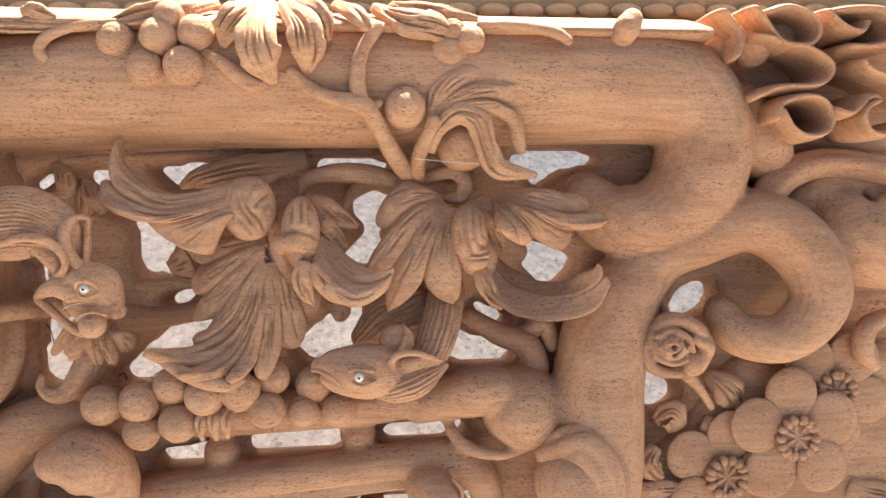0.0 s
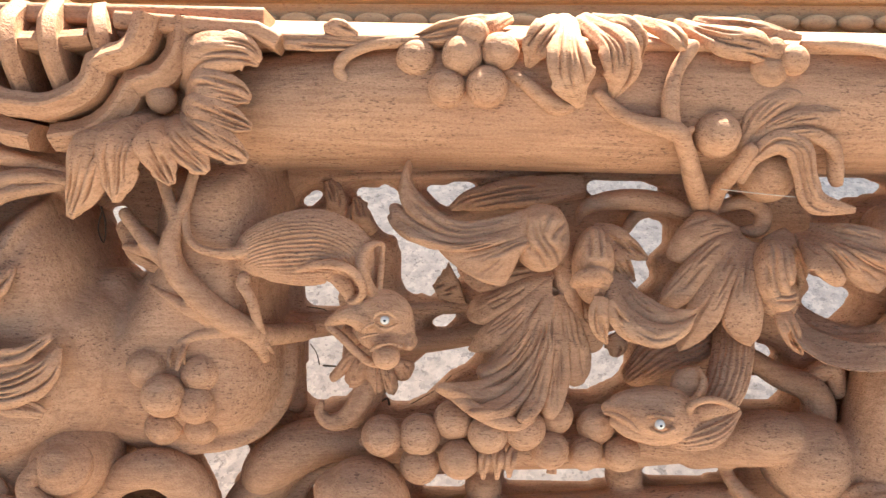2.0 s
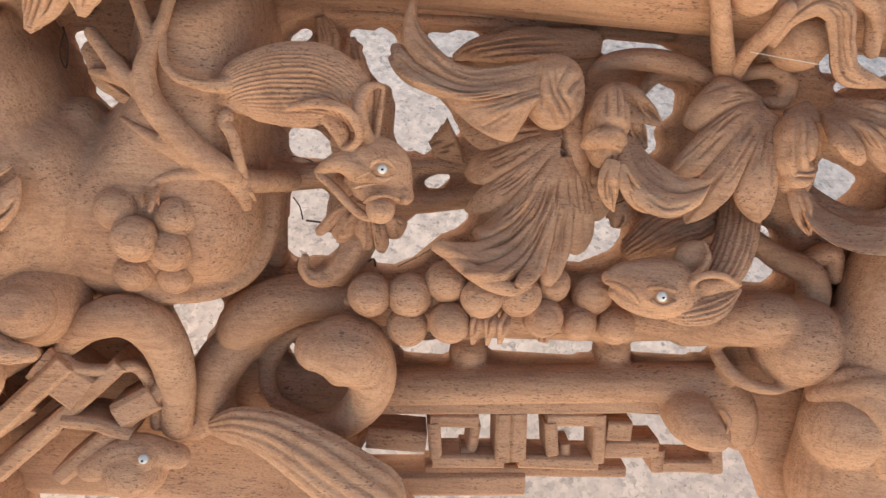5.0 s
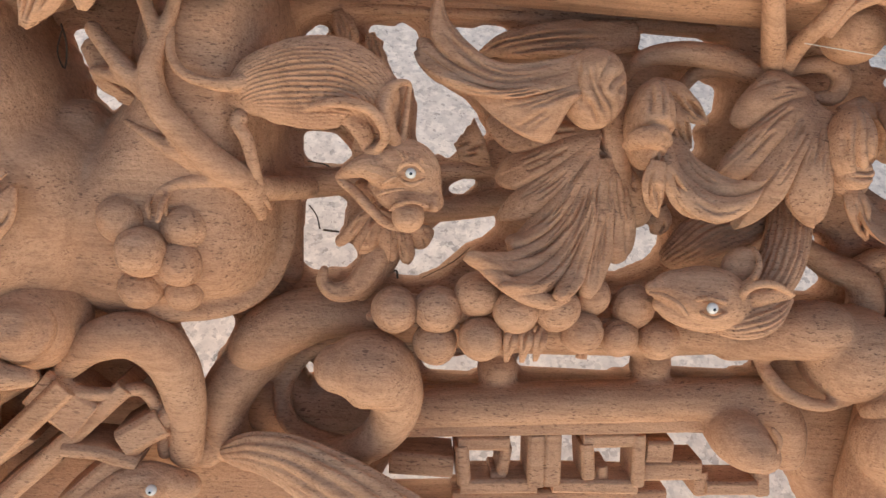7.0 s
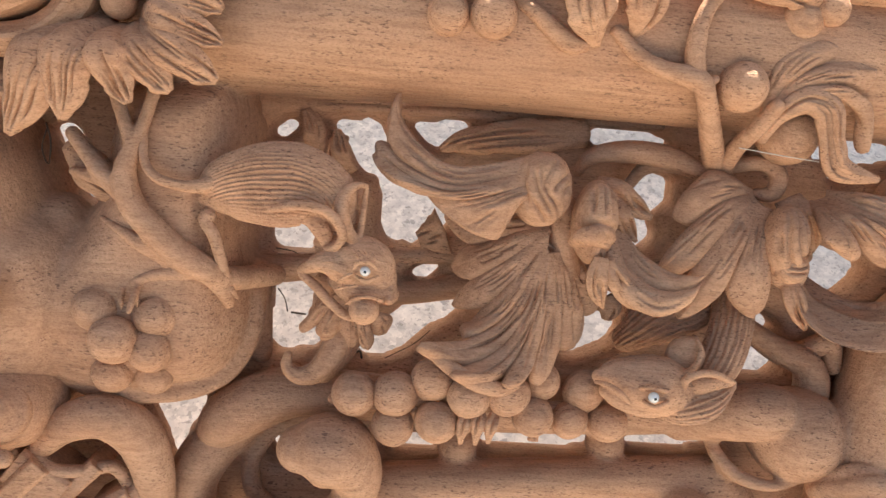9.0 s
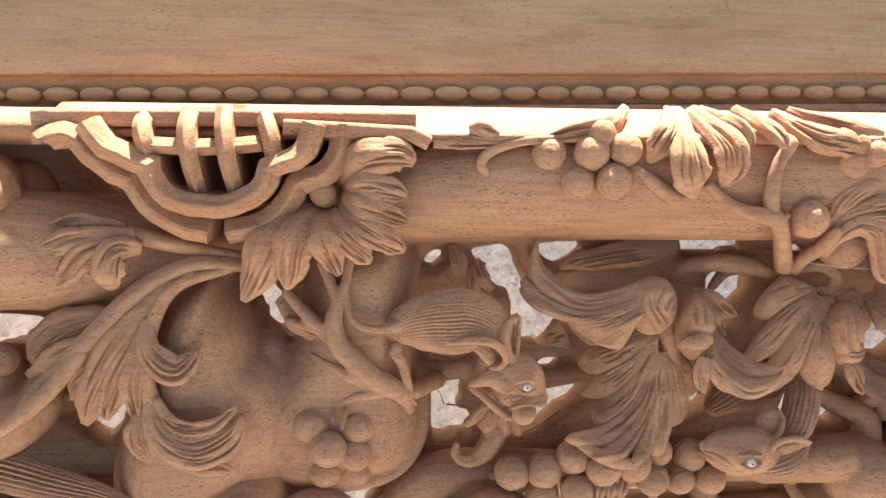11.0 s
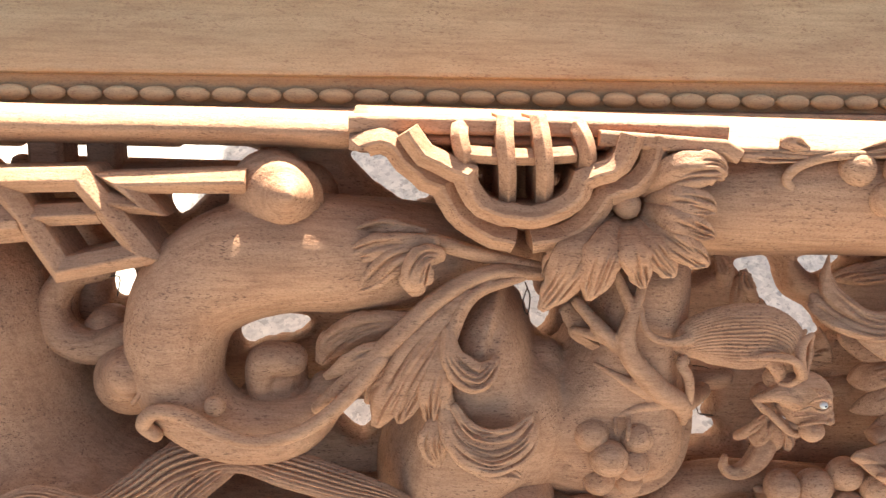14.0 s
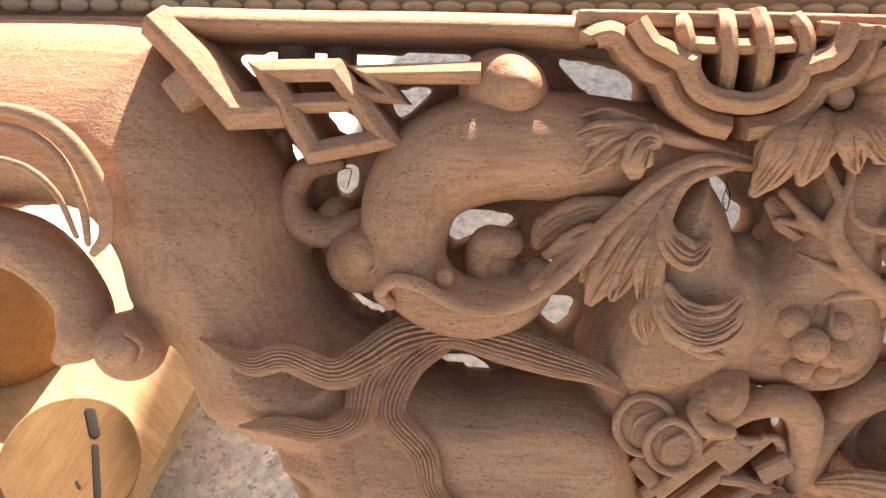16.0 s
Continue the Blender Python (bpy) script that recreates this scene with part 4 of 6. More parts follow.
fan_part("acanthus_leaf", [[(75.5, 8.8, 283), (79.1, -0.1, 297), (83.5, -8.6, 302), (88.3, -14.2, 297)],
    [(78.7, 9.7, 283), (87.9, 1.3, 299), (98.1, -7.9, 299), (109.7, -18.1, 292)],
    [(81.9, 11.2, 283), (96.4, 1.5, 300), (115.1, -5.4, 300), (136.7, -2.5, 294)],
    [(83.2, 13.5, 281), (97.9, 10.2, 294), (114.2, 6.4, 292), (127.9, 6.4, 287)]], bed, "spread acanthus leaf of four fingers", notch=0.16, veins=3, thick=5.0, bulge=0.2, cut=1.0)
leaf_part("acanthus_leaf", [(65.8, 8.9, 280, 6.3), (71.7, -2.5, 286, 10), (77.8, -14.3, 280, 8.3), (82.1, -21, 274, 2.6)], bed, veins=5, lobes=0)
limb_part("leaf_curl", [(33.5, 16.5, 268, 2.6), (42.9, 22, 272, 3.5), (53.7, 24, 276, 4.1), (60.4, 18.5, 278, 4.4), (58.4, 10.3, 278, 4.1), (50.3, 9.1, 276, 2.5)], bed, seg=14)
limb_part("branch", [(66.1, -60.8, 252, 5.4), (82.5, -70.9, 256, 6.8), (98.8, -77.5, 260, 8.1), (103.8, -91.3, 260, 9.4), (99.1, -105.2, 258, 10.2)], bed)
limb_part("branch", [(94.5, -74.7, 256, 5.4), (109.6, -66.3, 258, 6.1), (114.8, -78.3, 258, 4.7)], bed)

# twig, bud and leaf on the rail
limb_part("twig", [(35, 16.5, 267, 5.8), (21, 32, 289, 5.2), (9.7, 50, 305, 4.4), (3.5, 57, 308, 4.9), (-10.8, 60, 307, 3.7), (-22, 65, 305, 3.5), (-32, 74, 304, 2.9)], bed, "carved twig forking over the rail")
limb_part("twig", [(3.4, 56, 307, 4.3), (1.4, 70, 307, 4.3), (4.5, 85, 305, 3.5), (12.2, 97, 303, 3.5)], bed)
limb_part("twig", [(7.8, 54, 306, 2.3), (12.8, 58, 305, 1.7)], bed)
limb_part("twig", [(34.3, 16.4, 270, 5.4), (33.8, 29.6, 286, 4.3), (36.4, 39, 300, 3.9), (40.7, 48.6, 306, 3.5)], bed)
ball_part("bud", 26, 56, 302, 11.2, bed, "round bud carved on the rail")
ball_part("bud", 58.5, 38.1, 284, 14.3, bed)
fan_part("leaf", [[(37.3, 40.5, 300), (41.1, 57.8, 303), (48.2, 68.5, 304), (63.8, 77.6, 300)],
    [(39.3, 40.4, 301), (47.5, 56.8, 304), (61.7, 64.4, 305), (83.1, 68.5, 299)],
    [(41.1, 39.5, 301), (50.2, 53, 306), (65.5, 57.7, 307), (79.2, 54.2, 303), (86, 46.8, 298), (85.5, 37.8, 294)]], bed, "carved leaf rising over the rail", notch=0.14, veins=3, bulge=0.18, cut=1.0)
leaf_part("leaf", [(39.5, 33.2, 298, 2.4), (43.8, 45.1, 304, 3.8), (53.6, 52.3, 307, 5.9), (63.5, 48.8, 308, 6.5), (68.5, 34.9, 306, 5.9), (75.9, 24.4, 303, 6), (97, 21, 298, 1.5)], bed, veins=3, lobes=0, arch=0.4, n=12)
thread_bm = bmesh.new()
sweep(thread_bm, [(31, 30, 297, 0.22), (51, 28, 300, 0.22), (78, 26, 300, 0.22)], seg=5, n=3)
part("cobweb", thread_bm, THREAD, bed)

# grapes and leaves along the rail
bunch = limb_part("grape_stalk", [(-82, 87, 297, 2.3), (-69, 80, 303, 3.4), (-53, 68, 304, 4.6), (-45, 67, 304, 2.3)], bed, "bunch of round grapes carved on the rail")
grape_part(-104, 75, 302, 9.3, bunch)
grape_part(-85, 76, 304, 10.2, bunch)
grape_part(-119, 90, 297, 9.7, bunch)
grape_part(-97, 91, 302, 9.9, bunch)
grape_part(-79, 93, 302, 9.4, bunch)
grape_part(-92, 101, 301, 8, bunch)
leaf_part("leaf", [(-47, 114, 280, 4.8), (-55, 104, 304, 8.5), (-62, 95, 309, 7.9), (-66, 86, 303, 1.4)], bed, veins=2, arch=0.22)
leaf_part("leaf", [(-44, 115, 282, 5.4), (-48, 95, 311, 10.1), (-46, 79, 315, 10.6), (-40, 67, 304, 1.4)], bed, veins=3, arch=0.22)
leaf_part("leaf", [(-38, 115, 282, 4.8), (-26, 97, 310, 9.6), (-23, 83, 312, 8.8), (-25, 72, 303, 1.4)], bed, veins=3, arch=0.22)
leaf_part("leaf", [(-33, 115, 282, 3), (-21, 106, 304, 6.3), (-14.7, 98, 308, 5.1), (-12.7, 90, 303, 1.2)], bed, veins=2, arch=0.22)
leaf_part("leaf", [(-10.7, 116, 278, 2.5), (-0.1, 105, 302, 5.2), (5.5, 98, 308, 4), (9.8, 95, 304, 1.2)], bed, veins=1)
leaf_part("leaf", [(10.6, 114, 280, 3.1), (25, 101, 304, 7.6), (42, 97, 307, 7.6), (53, 94, 302, 1.5)], bed, veins=3, cut=0.2)
leaf_part("leaf", [(19.9, 115, 280, 2.5), (41, 107, 300, 4.7), (65, 103, 301, 1.5)], bed, veins=2)
leaf_part("leaf", [(-72, 115, 278, 3), (-86, 106, 300, 5.7), (-105, 102, 302, 5.6), (-122, 98, 299, 1.7)], bed, veins=3, cut=0.2)
bunch = limb_part("grape_stalk", [(46, 100, 299, 3), (51, 95, 300, 3)], bed, "three grapes carved under the ledge")
grape_part(50, 87, 298, 9.9, bunch)
grape_part(61, 92, 302, 7.7, bunch)
grape_part(51, 96, 300, 7.4, bunch)
limb_part("tendril", [(-151, 77, 297, 3.2), (-156, 84, 298, 2.9), (-151, 91, 299, 2.9), (-137, 96, 300, 2.5), (-118, 98, 300, 2.2)], bed, deep=0.7)
limb_part("tendril", [(66, 100, 301, 1.8), (87, 99, 303, 2.7), (105, 96, 304, 3.3), (113, 92, 303, 2.7)], bed, deep=0.8)
limb_part("tendril", [(144, 93, 295, 5.6), (146, 99, 301, 7.3), (149, 104, 301, 6.1)], bed, deep=0.8)
limb_part("rail_lip", [(-162, 34, 247, 2.9), (-75, 37, 247, 2.9), (10.2, 38, 247, 3)], bed, deep=0.8)
limb_part("rail_lip", [(97, 46, 247, 2.7), (145, 47, 247, 2.8), (173, 44, 247, 2.8), (181, 34, 247, 2.8)], bed, deep=0.8)

# squirrel figures
figure_bm = bmesh.new()
sweep(figure_bm, [(-206.2, -15.8, 292, 2.3), (-202.7, -11.4, 294, 7.4), (-194.8, -6.3, 297, 13.3), (-184.4, -3.7, 299, 16.7), (-172.8, -2.2, 302, 18.6), (-161.4, -2, 303, 18.1), (-151.1, -5.7, 303, 15), (-145.4, -14.7, 301, 10.1)], grooves=52, depth=0.12, seg=560, n=12, deep=0.55, fur=1)
sweep(figure_bm, [(-228.4, 16.8, 300, 1.8), (-227.2, 4.8, 304, 2), (-221.6, -2.4, 306, 2.2), (-212.1, -5.3, 305, 2.4), (-203.9, -5.3, 302, 3.2), (-196.8, -2.9, 299, 4.6)], grooves=6, depth=0.12, seg=24)
sweep(figure_bm, [(-201.1, -18.1, 298, 3.7), (-201.9, -20.8, 299, 3), (-198.2, -26.3, 299, 3), (-195.8, -34.2, 298, 2.8), (-194.3, -42.6, 295, 2.6), (-193.6, -48.5, 291, 2.6)], deep=0.8)
sweep(figure_bm, [(-193.9, -47.6, 291, 1.7), (-195.5, -52.5, 291, 1.4), (-197.9, -58.2, 287, 1)])
sweep(figure_bm, [(-193.9, -47.6, 291, 1.7), (-193.7, -53.4, 291, 1.4), (-194.2, -59.9, 287, 1)])
sweep(figure_bm, [(-193.9, -47.6, 291, 1.7), (-191.4, -51.5, 291, 1.4), (-189.5, -56.1, 287, 1)])
sweep(figure_bm, [(-175, -12.8, 308, 1.1), (-166.9, -10.3, 313, 1.8), (-158.1, -8.8, 315, 2.2), (-149.2, -10.3, 315, 2.2), (-143.7, -15.1, 314, 2.2), (-141.6, -21.2, 312, 2), (-144.5, -26.1, 309, 1.6), (-149, -27.5, 306, 1.1)], seg=20, n=8)
sweep(figure_bm, [(-164.1, -14.5, 304, 2.3), (-156.1, -15.4, 306, 3.6), (-150.8, -20.2, 306, 4.1), (-148.8, -25.4, 304, 2.8)], deep=0.6)
sweep(figure_bm, [(-137.4, -23, 306, 2.7), (-141, -17.3, 309, 3.4), (-142.8, -9.9, 310, 3.4), (-141.4, -3.2, 309, 2.7), (-138, 0.2, 308, 1.8), (-133.5, 0.4, 304, 1.1), (-133.6, -4.8, 303, 1.4), (-134, -12.2, 304, 1.6), (-134.8, -21.4, 304, 1.6)], seg=18, n=8)
sweep(figure_bm, [(-138.4, -22.6, 298, 3.3), (-138.6, -12.7, 297, 4.7), (-137.3, -3.4, 298, 3.2), (-133.8, -0.2, 296, 1.4)], deep=0.6)
sweep(figure_bm, [(-147.8, -26.6, 298, 7.5), (-139.6, -32.3, 301, 11.7), (-130.6, -35.1, 302, 12.6), (-124.5, -41.6, 303, 8.9), (-120.5, -46.2, 304, 4.7)], seg=32, n=8, deep=0.85)
sweep(figure_bm, [(-159.3, -38.8, 301, 2.1), (-154.6, -35.7, 304, 3.5), (-148.3, -33.7, 305, 5.5), (-139.4, -35.7, 305, 7.4)])
sweep(figure_bm, [(-158.7, -40.6, 302, 1.9), (-152.3, -45, 304, 2.3), (-145.9, -51, 305, 2.3), (-139.1, -56.3, 305, 2.3), (-132.4, -58.1, 303, 2.1)])
sweep(figure_bm, [(-138, -50.2, 310, 0.7), (-134.1, -46.7, 314, 0.9), (-128.1, -45.6, 315, 0.9), (-123.1, -47.6, 312, 0.9)])
sweep(figure_bm, [(-142.8, -41.6, 300, 5.2), (-136.5, -44.7, 304, 6.5), (-127.9, -45.5, 306, 5.6), (-122.4, -46.5, 306, 3.7)])
sweep(figure_bm, [(-136.6, -25.6, 315, 0.4), (-134.5, -27.3, 319, 0.7), (-133.3, -29.7, 319, 0.4)], seg=8, n=3)
sweep(figure_bm, [(-134.6, -25.9, 315, 0.4), (-132.8, -27.4, 319, 0.7), (-131.5, -29.5, 319, 0.4)], seg=8, n=3)
sweep(figure_bm, [(-132.6, -26.2, 315, 0.4), (-131, -27.5, 319, 0.7), (-129.8, -29.4, 319, 0.4)], seg=8, n=3)
sweep(figure_bm, [(-130.5, -26.5, 315, 0.4), (-129.2, -27.6, 319, 0.7), (-128, -29.3, 319, 0.4)], seg=8, n=3)
sweep(figure_bm, [(-128.5, -26.8, 315, 0.4), (-127.5, -27.7, 319, 0.7), (-126.2, -29.2, 319, 0.4)], seg=8, n=3)
sweep(figure_bm, [(-135.9, -33.7, 316, 0.7), (-133.9, -30.6, 319, 1.1), (-129.5, -29.8, 320, 1.1), (-125.9, -32.9, 317, 0.7)], seg=10)
sweep(figure_bm, [(-135, -36.8, 315, 0.7), (-130.2, -38.5, 317, 1.1), (-125.4, -36.3, 316, 0.7)], seg=10)
sweep(figure_bm, [(-142.6, -40.4, 314, 0.4), (-138.8, -37.1, 317, 0.8), (-136.2, -35.6, 317, 0.4)], seg=8, n=3)
sweep(figure_bm, [(-143.3, -44, 313, 0.5), (-138.5, -41.7, 316, 0.8), (-133, -40.5, 317, 0.4)], seg=8, n=3)
blob(figure_bm, -130.5, -52.5, 310, 6.7)
blob(figure_bm, -148.5, -45.1, 294, 5.8)
blob(figure_bm, -120.1, -47.5, 308, 2.8)
blob(figure_bm, -120.9, -44.5, 306, 3.7)
figure = part("squirrel_figure", figure_bm, CARVED, bed, "carved squirrel with a grape in its mouth")
merged(figure, 0.34, 0)
eye_part(-130.8, -33.9, 319, 2.2, figure)
figure_bm = bmesh.new()
sweep(figure_bm, [(50.6, -42.6, 272, 10.7), (46.8, -57.6, 280, 11), (41.9, -70.3, 285, 11), (34.7, -83.7, 287, 9.4)], seg=260, grooves=20, depth=0.16, n=10, fur=1, deep=0.8)
sweep(figure_bm, [(30.5, -52.3, 262, 13.2), (14.6, -59.8, 262, 12.1), (3.4, -70.3, 258, 7.8)], seg=240, grooves=20, depth=0.14, n=8, fur=1)
sweep(figure_bm, [(-21.4, -78.2, 301, 3.5), (-14.9, -78.5, 300, 8.4), (-4.5, -80.7, 299, 13), (8, -82.6, 297, 14.1), (20.4, -86.6, 294, 11.2)], seg=32, n=8, deep=0.9)
sweep(figure_bm, [(-23.9, -79.5, 306, 1), (-19.8, -79, 311, 1.2), (-14.7, -81.3, 314, 1.2), (-9.8, -86.1, 312, 1)])
sweep(figure_bm, [(-16.5, -85.3, 300, 4), (-11.5, -87.3, 301, 5.5), (-3, -89.9, 301, 6), (5.4, -92.1, 299, 5.5)])
sweep(figure_bm, [(24.4, -59, 294, 1), (25, -63, 299, 1.2), (23.7, -68.8, 301, 1.5), (19.8, -73.6, 301, 1.5), (14.8, -75.2, 300, 1.5), (11.4, -72.3, 298, 1.2)], n=8)
blob(figure_bm, 20.6, -68.2, 293, 9.6, deep=0.55)
sweep(figure_bm, [(18, -84.5, 302, 1.7), (16.8, -75.8, 307, 2), (22.5, -72, 308, 1.9), (31.8, -72.9, 305, 1.7), (43.9, -78.1, 298, 1)])
sweep(figure_bm, [(21.8, -82.8, 301, 3.5), (28.6, -78.2, 303, 4), (42.5, -79.2, 298, 1.3)], deep=0.6)
sweep(figure_bm, [(10.2, -94.8, 296, 3.6), (19.8, -92.8, 299, 7.1), (32, -88.7, 298, 8.1), (46.8, -82.7, 290, 2.3)], grooves=18, depth=0.2, seg=240, n=10, fur=1)
sweep(figure_bm, [(-4.4, -79.5, 311, 1), (-1.4, -78.1, 314, 1.2), (7.4, -80.3, 311, 1)], seg=10)
sweep(figure_bm, [(-2.5, -85.9, 311, 1), (1.8, -87.1, 313, 1), (8.2, -85.3, 311, 1)], seg=10)
figure = part("squirrel_figure", figure_bm, CARVED, bed, "carved squirrel crouching on the grape branch")
merged(figure, 0.4, 0)
eye_part(0, -82.2, 315, 2.5, figure)
figure_bm = bmesh.new()
blob(figure_bm, -245, -198, 282, 16.4)
blob(figure_bm, -238, -189, 290, 6.2)
sweep(figure_bm, [(-266, -199, 282, 7.9), (-244, -187, 286, 8.9), (-225, -192, 280, 6.7)])
figure = part("animal_figure", figure_bm, CARVED, bed, "head of a small carved animal below the fretwork")
merged(figure, 0.8, 1)
eye_part(-236, -185, 298, 2.5, figure)

# antlered branch, grapes on the trunk
antler_bm = bmesh.new()
sweep(antler_bm, [(-226.2, 32.5, 296, 2.7), (-228.9, 18.9, 300, 2.9), (-232.6, 8.8, 302, 3.8), (-235.3, -2.3, 303, 5.1), (-232.6, -14.1, 303, 5.8), (-223.3, -25, 303, 6.1), (-212.7, -35.3, 300, 6.5), (-202, -42.4, 296, 6.3), (-194, -47.5, 288, 5.8), (-176, -48.8, 266, 5.4)], n=8)
sweep(antler_bm, [(-242.1, 30, 296, 2.7), (-237.4, 20.5, 299, 3.1), (-233.5, 11.5, 302, 3.1)])
sweep(antler_bm, [(-261.1, 12.3, 292, 3.4), (-252.4, 3.2, 296, 3.8), (-244.9, -4, 299, 4.5), (-237.1, -11.1, 300, 4.5)])
sweep(antler_bm, [(-261.8, -4.1, 290, 2.1), (-253.9, -5, 294, 3), (-244.8, -6.6, 298, 3.6), (-237.8, -11.2, 299, 3.6)])
sweep(antler_bm, [(-248.6, -23.2, 292, 1.2), (-240.2, -26.5, 297, 2.1), (-228.5, -32.3, 300, 3.7), (-220.9, -37.1, 299, 3.2)])
sweep(antler_bm, [(-240.1, -36.9, 290, 0.9), (-229.1, -38.1, 294, 1.9), (-217.9, -40.6, 297, 3.3)])
sweep(antler_bm, [(-238.2, -54.3, 296, 1.4), (-231.3, -49.6, 298, 2.1), (-222.2, -45.9, 298, 2.8), (-208.7, -44.1, 297, 3.5)])
sweep(antler_bm, [(-236.3, -52.3, 298, 1.2), (-236.7, -55.9, 301, 1.4), (-235.9, -61.1, 302, 0.9)])
sweep(antler_bm, [(-229.6, -50, 299, 1.2), (-229.6, -54.8, 302, 1.4), (-229.1, -59.9, 302, 0.9)])
sweep(antler_bm, [(-225.4, -53.4, 296, 0.9), (-218.7, -49.9, 298, 1.2), (-212.9, -52.1, 296, 0.9)])
sweep(antler_bm, [(-198, -48, 292, 4.8), (-194.5, -54.2, 289, 3.9), (-193.5, -59.5, 286, 2.9)])
antler = part("branch", antler_bm, CARVED, bed, "knotty forked branch carved on the trunk")
merged(antler, 0.8, 4)
bunch = limb_part("grape_stalk", [(-229, -50, 297, 1.6), (-230, -55, 304, 1.4), (-231, -61, 307, 1.1)], bed, "bunch of seven ringed grapes on the trunk")
grape_part(-249, -63.6, 296, 10.6, bunch)
grape_part(-222.7, -65.4, 295, 10.7, bunch)
grape_part(-239.1, -75.7, 302, 11, bunch)
grape_part(-224.6, -80.5, 298, 10.2, bunch)
grape_part(-258.1, -83.5, 289, 9.2, bunch)
grape_part(-241.6, -92.8, 294, 9.7, bunch)
grape_part(-224.2, -94.3, 292, 8.8, bunch)

# grapes along the lower branch
bunch = limb_part("grape_stalk", [(-143, -103, 284, 2.6), (-94, -104, 286, 3.1), (-19.9, -99, 284, 2.6)], bed, "long bunch of grapes along a branch")
grape_part(-133, -97, 292, 10.5, bunch)
grape_part(-114, -96, 292, 11, bunch)
grape_part(-97, -88, 292, 10.5, bunch)
grape_part(-80, -93, 298, 10.4, bunch)
grape_part(-62, -91, 297, 10.7, bunch)
grape_part(-46, -86, 290, 9.4, bunch)
grape_part(-114, -112, 290, 10.2, bunch)
grape_part(-94, -107, 295, 10.3, bunch)
grape_part(-49, -102, 294, 9.9, bunch)
grape_part(-30, -105, 289, 9.3, bunch)
grape_part(-11, -105, 288, 9.9, bunch)
grape_part(-24, -91, 286, 10.4, bunch)
grape_part(-101, -96, 286, 7.7, bunch)
leaf_part("bract", [(-79, -98, 296, 2), (-82, -106, 302, 3.2), (-82, -117, 296, 1)], bunch, veins=1)
leaf_part("bract", [(-73, -98, 296, 2), (-75, -105, 302, 3.2), (-75, -117, 296, 1)], bunch, veins=1)
leaf_part("bract", [(-66, -98, 296, 2), (-69, -105, 302, 3.2), (-69, -116, 296, 1)], bunch, veins=1)
leaf_part("bract", [(-46, -105, 294, 2), (-47, -115, 292, 2.6)], bunch, veins=1)

# tendril and small leaves below the squirrel
fan_part("leaf", [[(-143.5, -51.4, 288), (-149.9, -57.2, 290), (-155, -64.8, 287), (-159.5, -71.6, 282)],
    [(-141.6, -53.2, 288), (-146, -61.7, 291), (-149.3, -68.8, 288), (-150.3, -72.2, 284)],
    [(-137.9, -54.4, 287), (-137.3, -62.6, 290), (-136.4, -70.5, 288), (-136.5, -77, 284)],
    [(-134, -56.8, 286), (-131.8, -64.9, 289), (-130.2, -72.8, 287), (-129.3, -77.8, 283)],
    [(-130.2, -58.1, 284), (-124.5, -61.2, 286), (-121.6, -65.4, 283), (-122.2, -69.3, 279)]], bed, "small leaf below the squirrel", notch=0.2, veins=2, spread=0.4, thick=3.0)
limb_part("tendril", [(-137.7, -58.3, 278, 6.6), (-140, -69.3, 282, 7.1), (-145, -82.1, 284, 7.1), (-152.1, -90.4, 284, 5.6), (-160.3, -92.5, 284, 4.3), (-165.6, -88.1, 284, 3), (-165.3, -82.9, 284, 2)], bed, grooves=5, depth=0.12, seg=40, n=8)
limb_part("tendril", [(-134.6, -67.5, 276, 5.1), (-139, -79.4, 277, 5.7), (-148.5, -93.3, 277, 4.7)], bed)

# flower below the plaque
ball_part("flower_bud", -240, 68, 300, 7.3, bed, "round heart of a carved flower")
leaf_part("flower_petal", [(-232, 73, 294, 4.9), (-218, 86, 311, 11.1), (-200, 89, 310, 8.8), (-192, 85, 306, 2.4)], bed, veins=3)
leaf_part("flower_petal", [(-230, 69, 294, 4.3), (-217, 73, 313, 9.1), (-202, 70, 311, 6.5), (-196, 67, 308, 1.8)], bed, veins=3)
leaf_part("flower_petal", [(-231, 66, 296, 4.3), (-219, 63, 315, 8.2), (-203, 57, 312, 5.9), (-195, 54, 309, 1.5)], bed, veins=3)
leaf_part("flower_petal", [(-232, 62, 296, 4.3), (-220, 53, 315, 8.8), (-204, 43, 312, 6.6), (-197, 39, 309, 1.8)], bed, veins=3)
leaf_part("flower_petal", [(-235, 60, 297, 4.3), (-230, 49, 316, 7.9), (-219, 37, 313, 6), (-215, 33, 311, 1.8)], bed, veins=3)
leaf_part("flower_petal", [(-238, 59, 297, 4.9), (-239, 48, 318, 9.4), (-234, 34, 316, 6.5), (-231, 27, 313, 1.8)], bed, veins=3)
leaf_part("flower_petal", [(-241, 59, 296, 5.5), (-253, 46, 316, 11.8), (-257, 28, 313, 8.4), (-259, 18.2, 309, 1.8)], bed, veins=3)
leaf_part("flower_petal", [(-243, 61, 294, 4.9), (-265, 43, 312, 13.1), (-276, 22, 308, 8.5), (-283, 10.6, 304, 1.9)], bed, veins=3)
leaf_part("flower_petal", [(-246, 63, 292, 4.9), (-266, 51, 306, 11.4), (-276, 36, 302, 7.3), (-281, 27, 300, 1.9)], bed, veins=3)
leaf_part("leaf", [(-267, 7.7, 284, 3.9), (-254, -4.4, 288, 9.7), (-236, -18.6, 286, 2.6)], bed, veins=2)
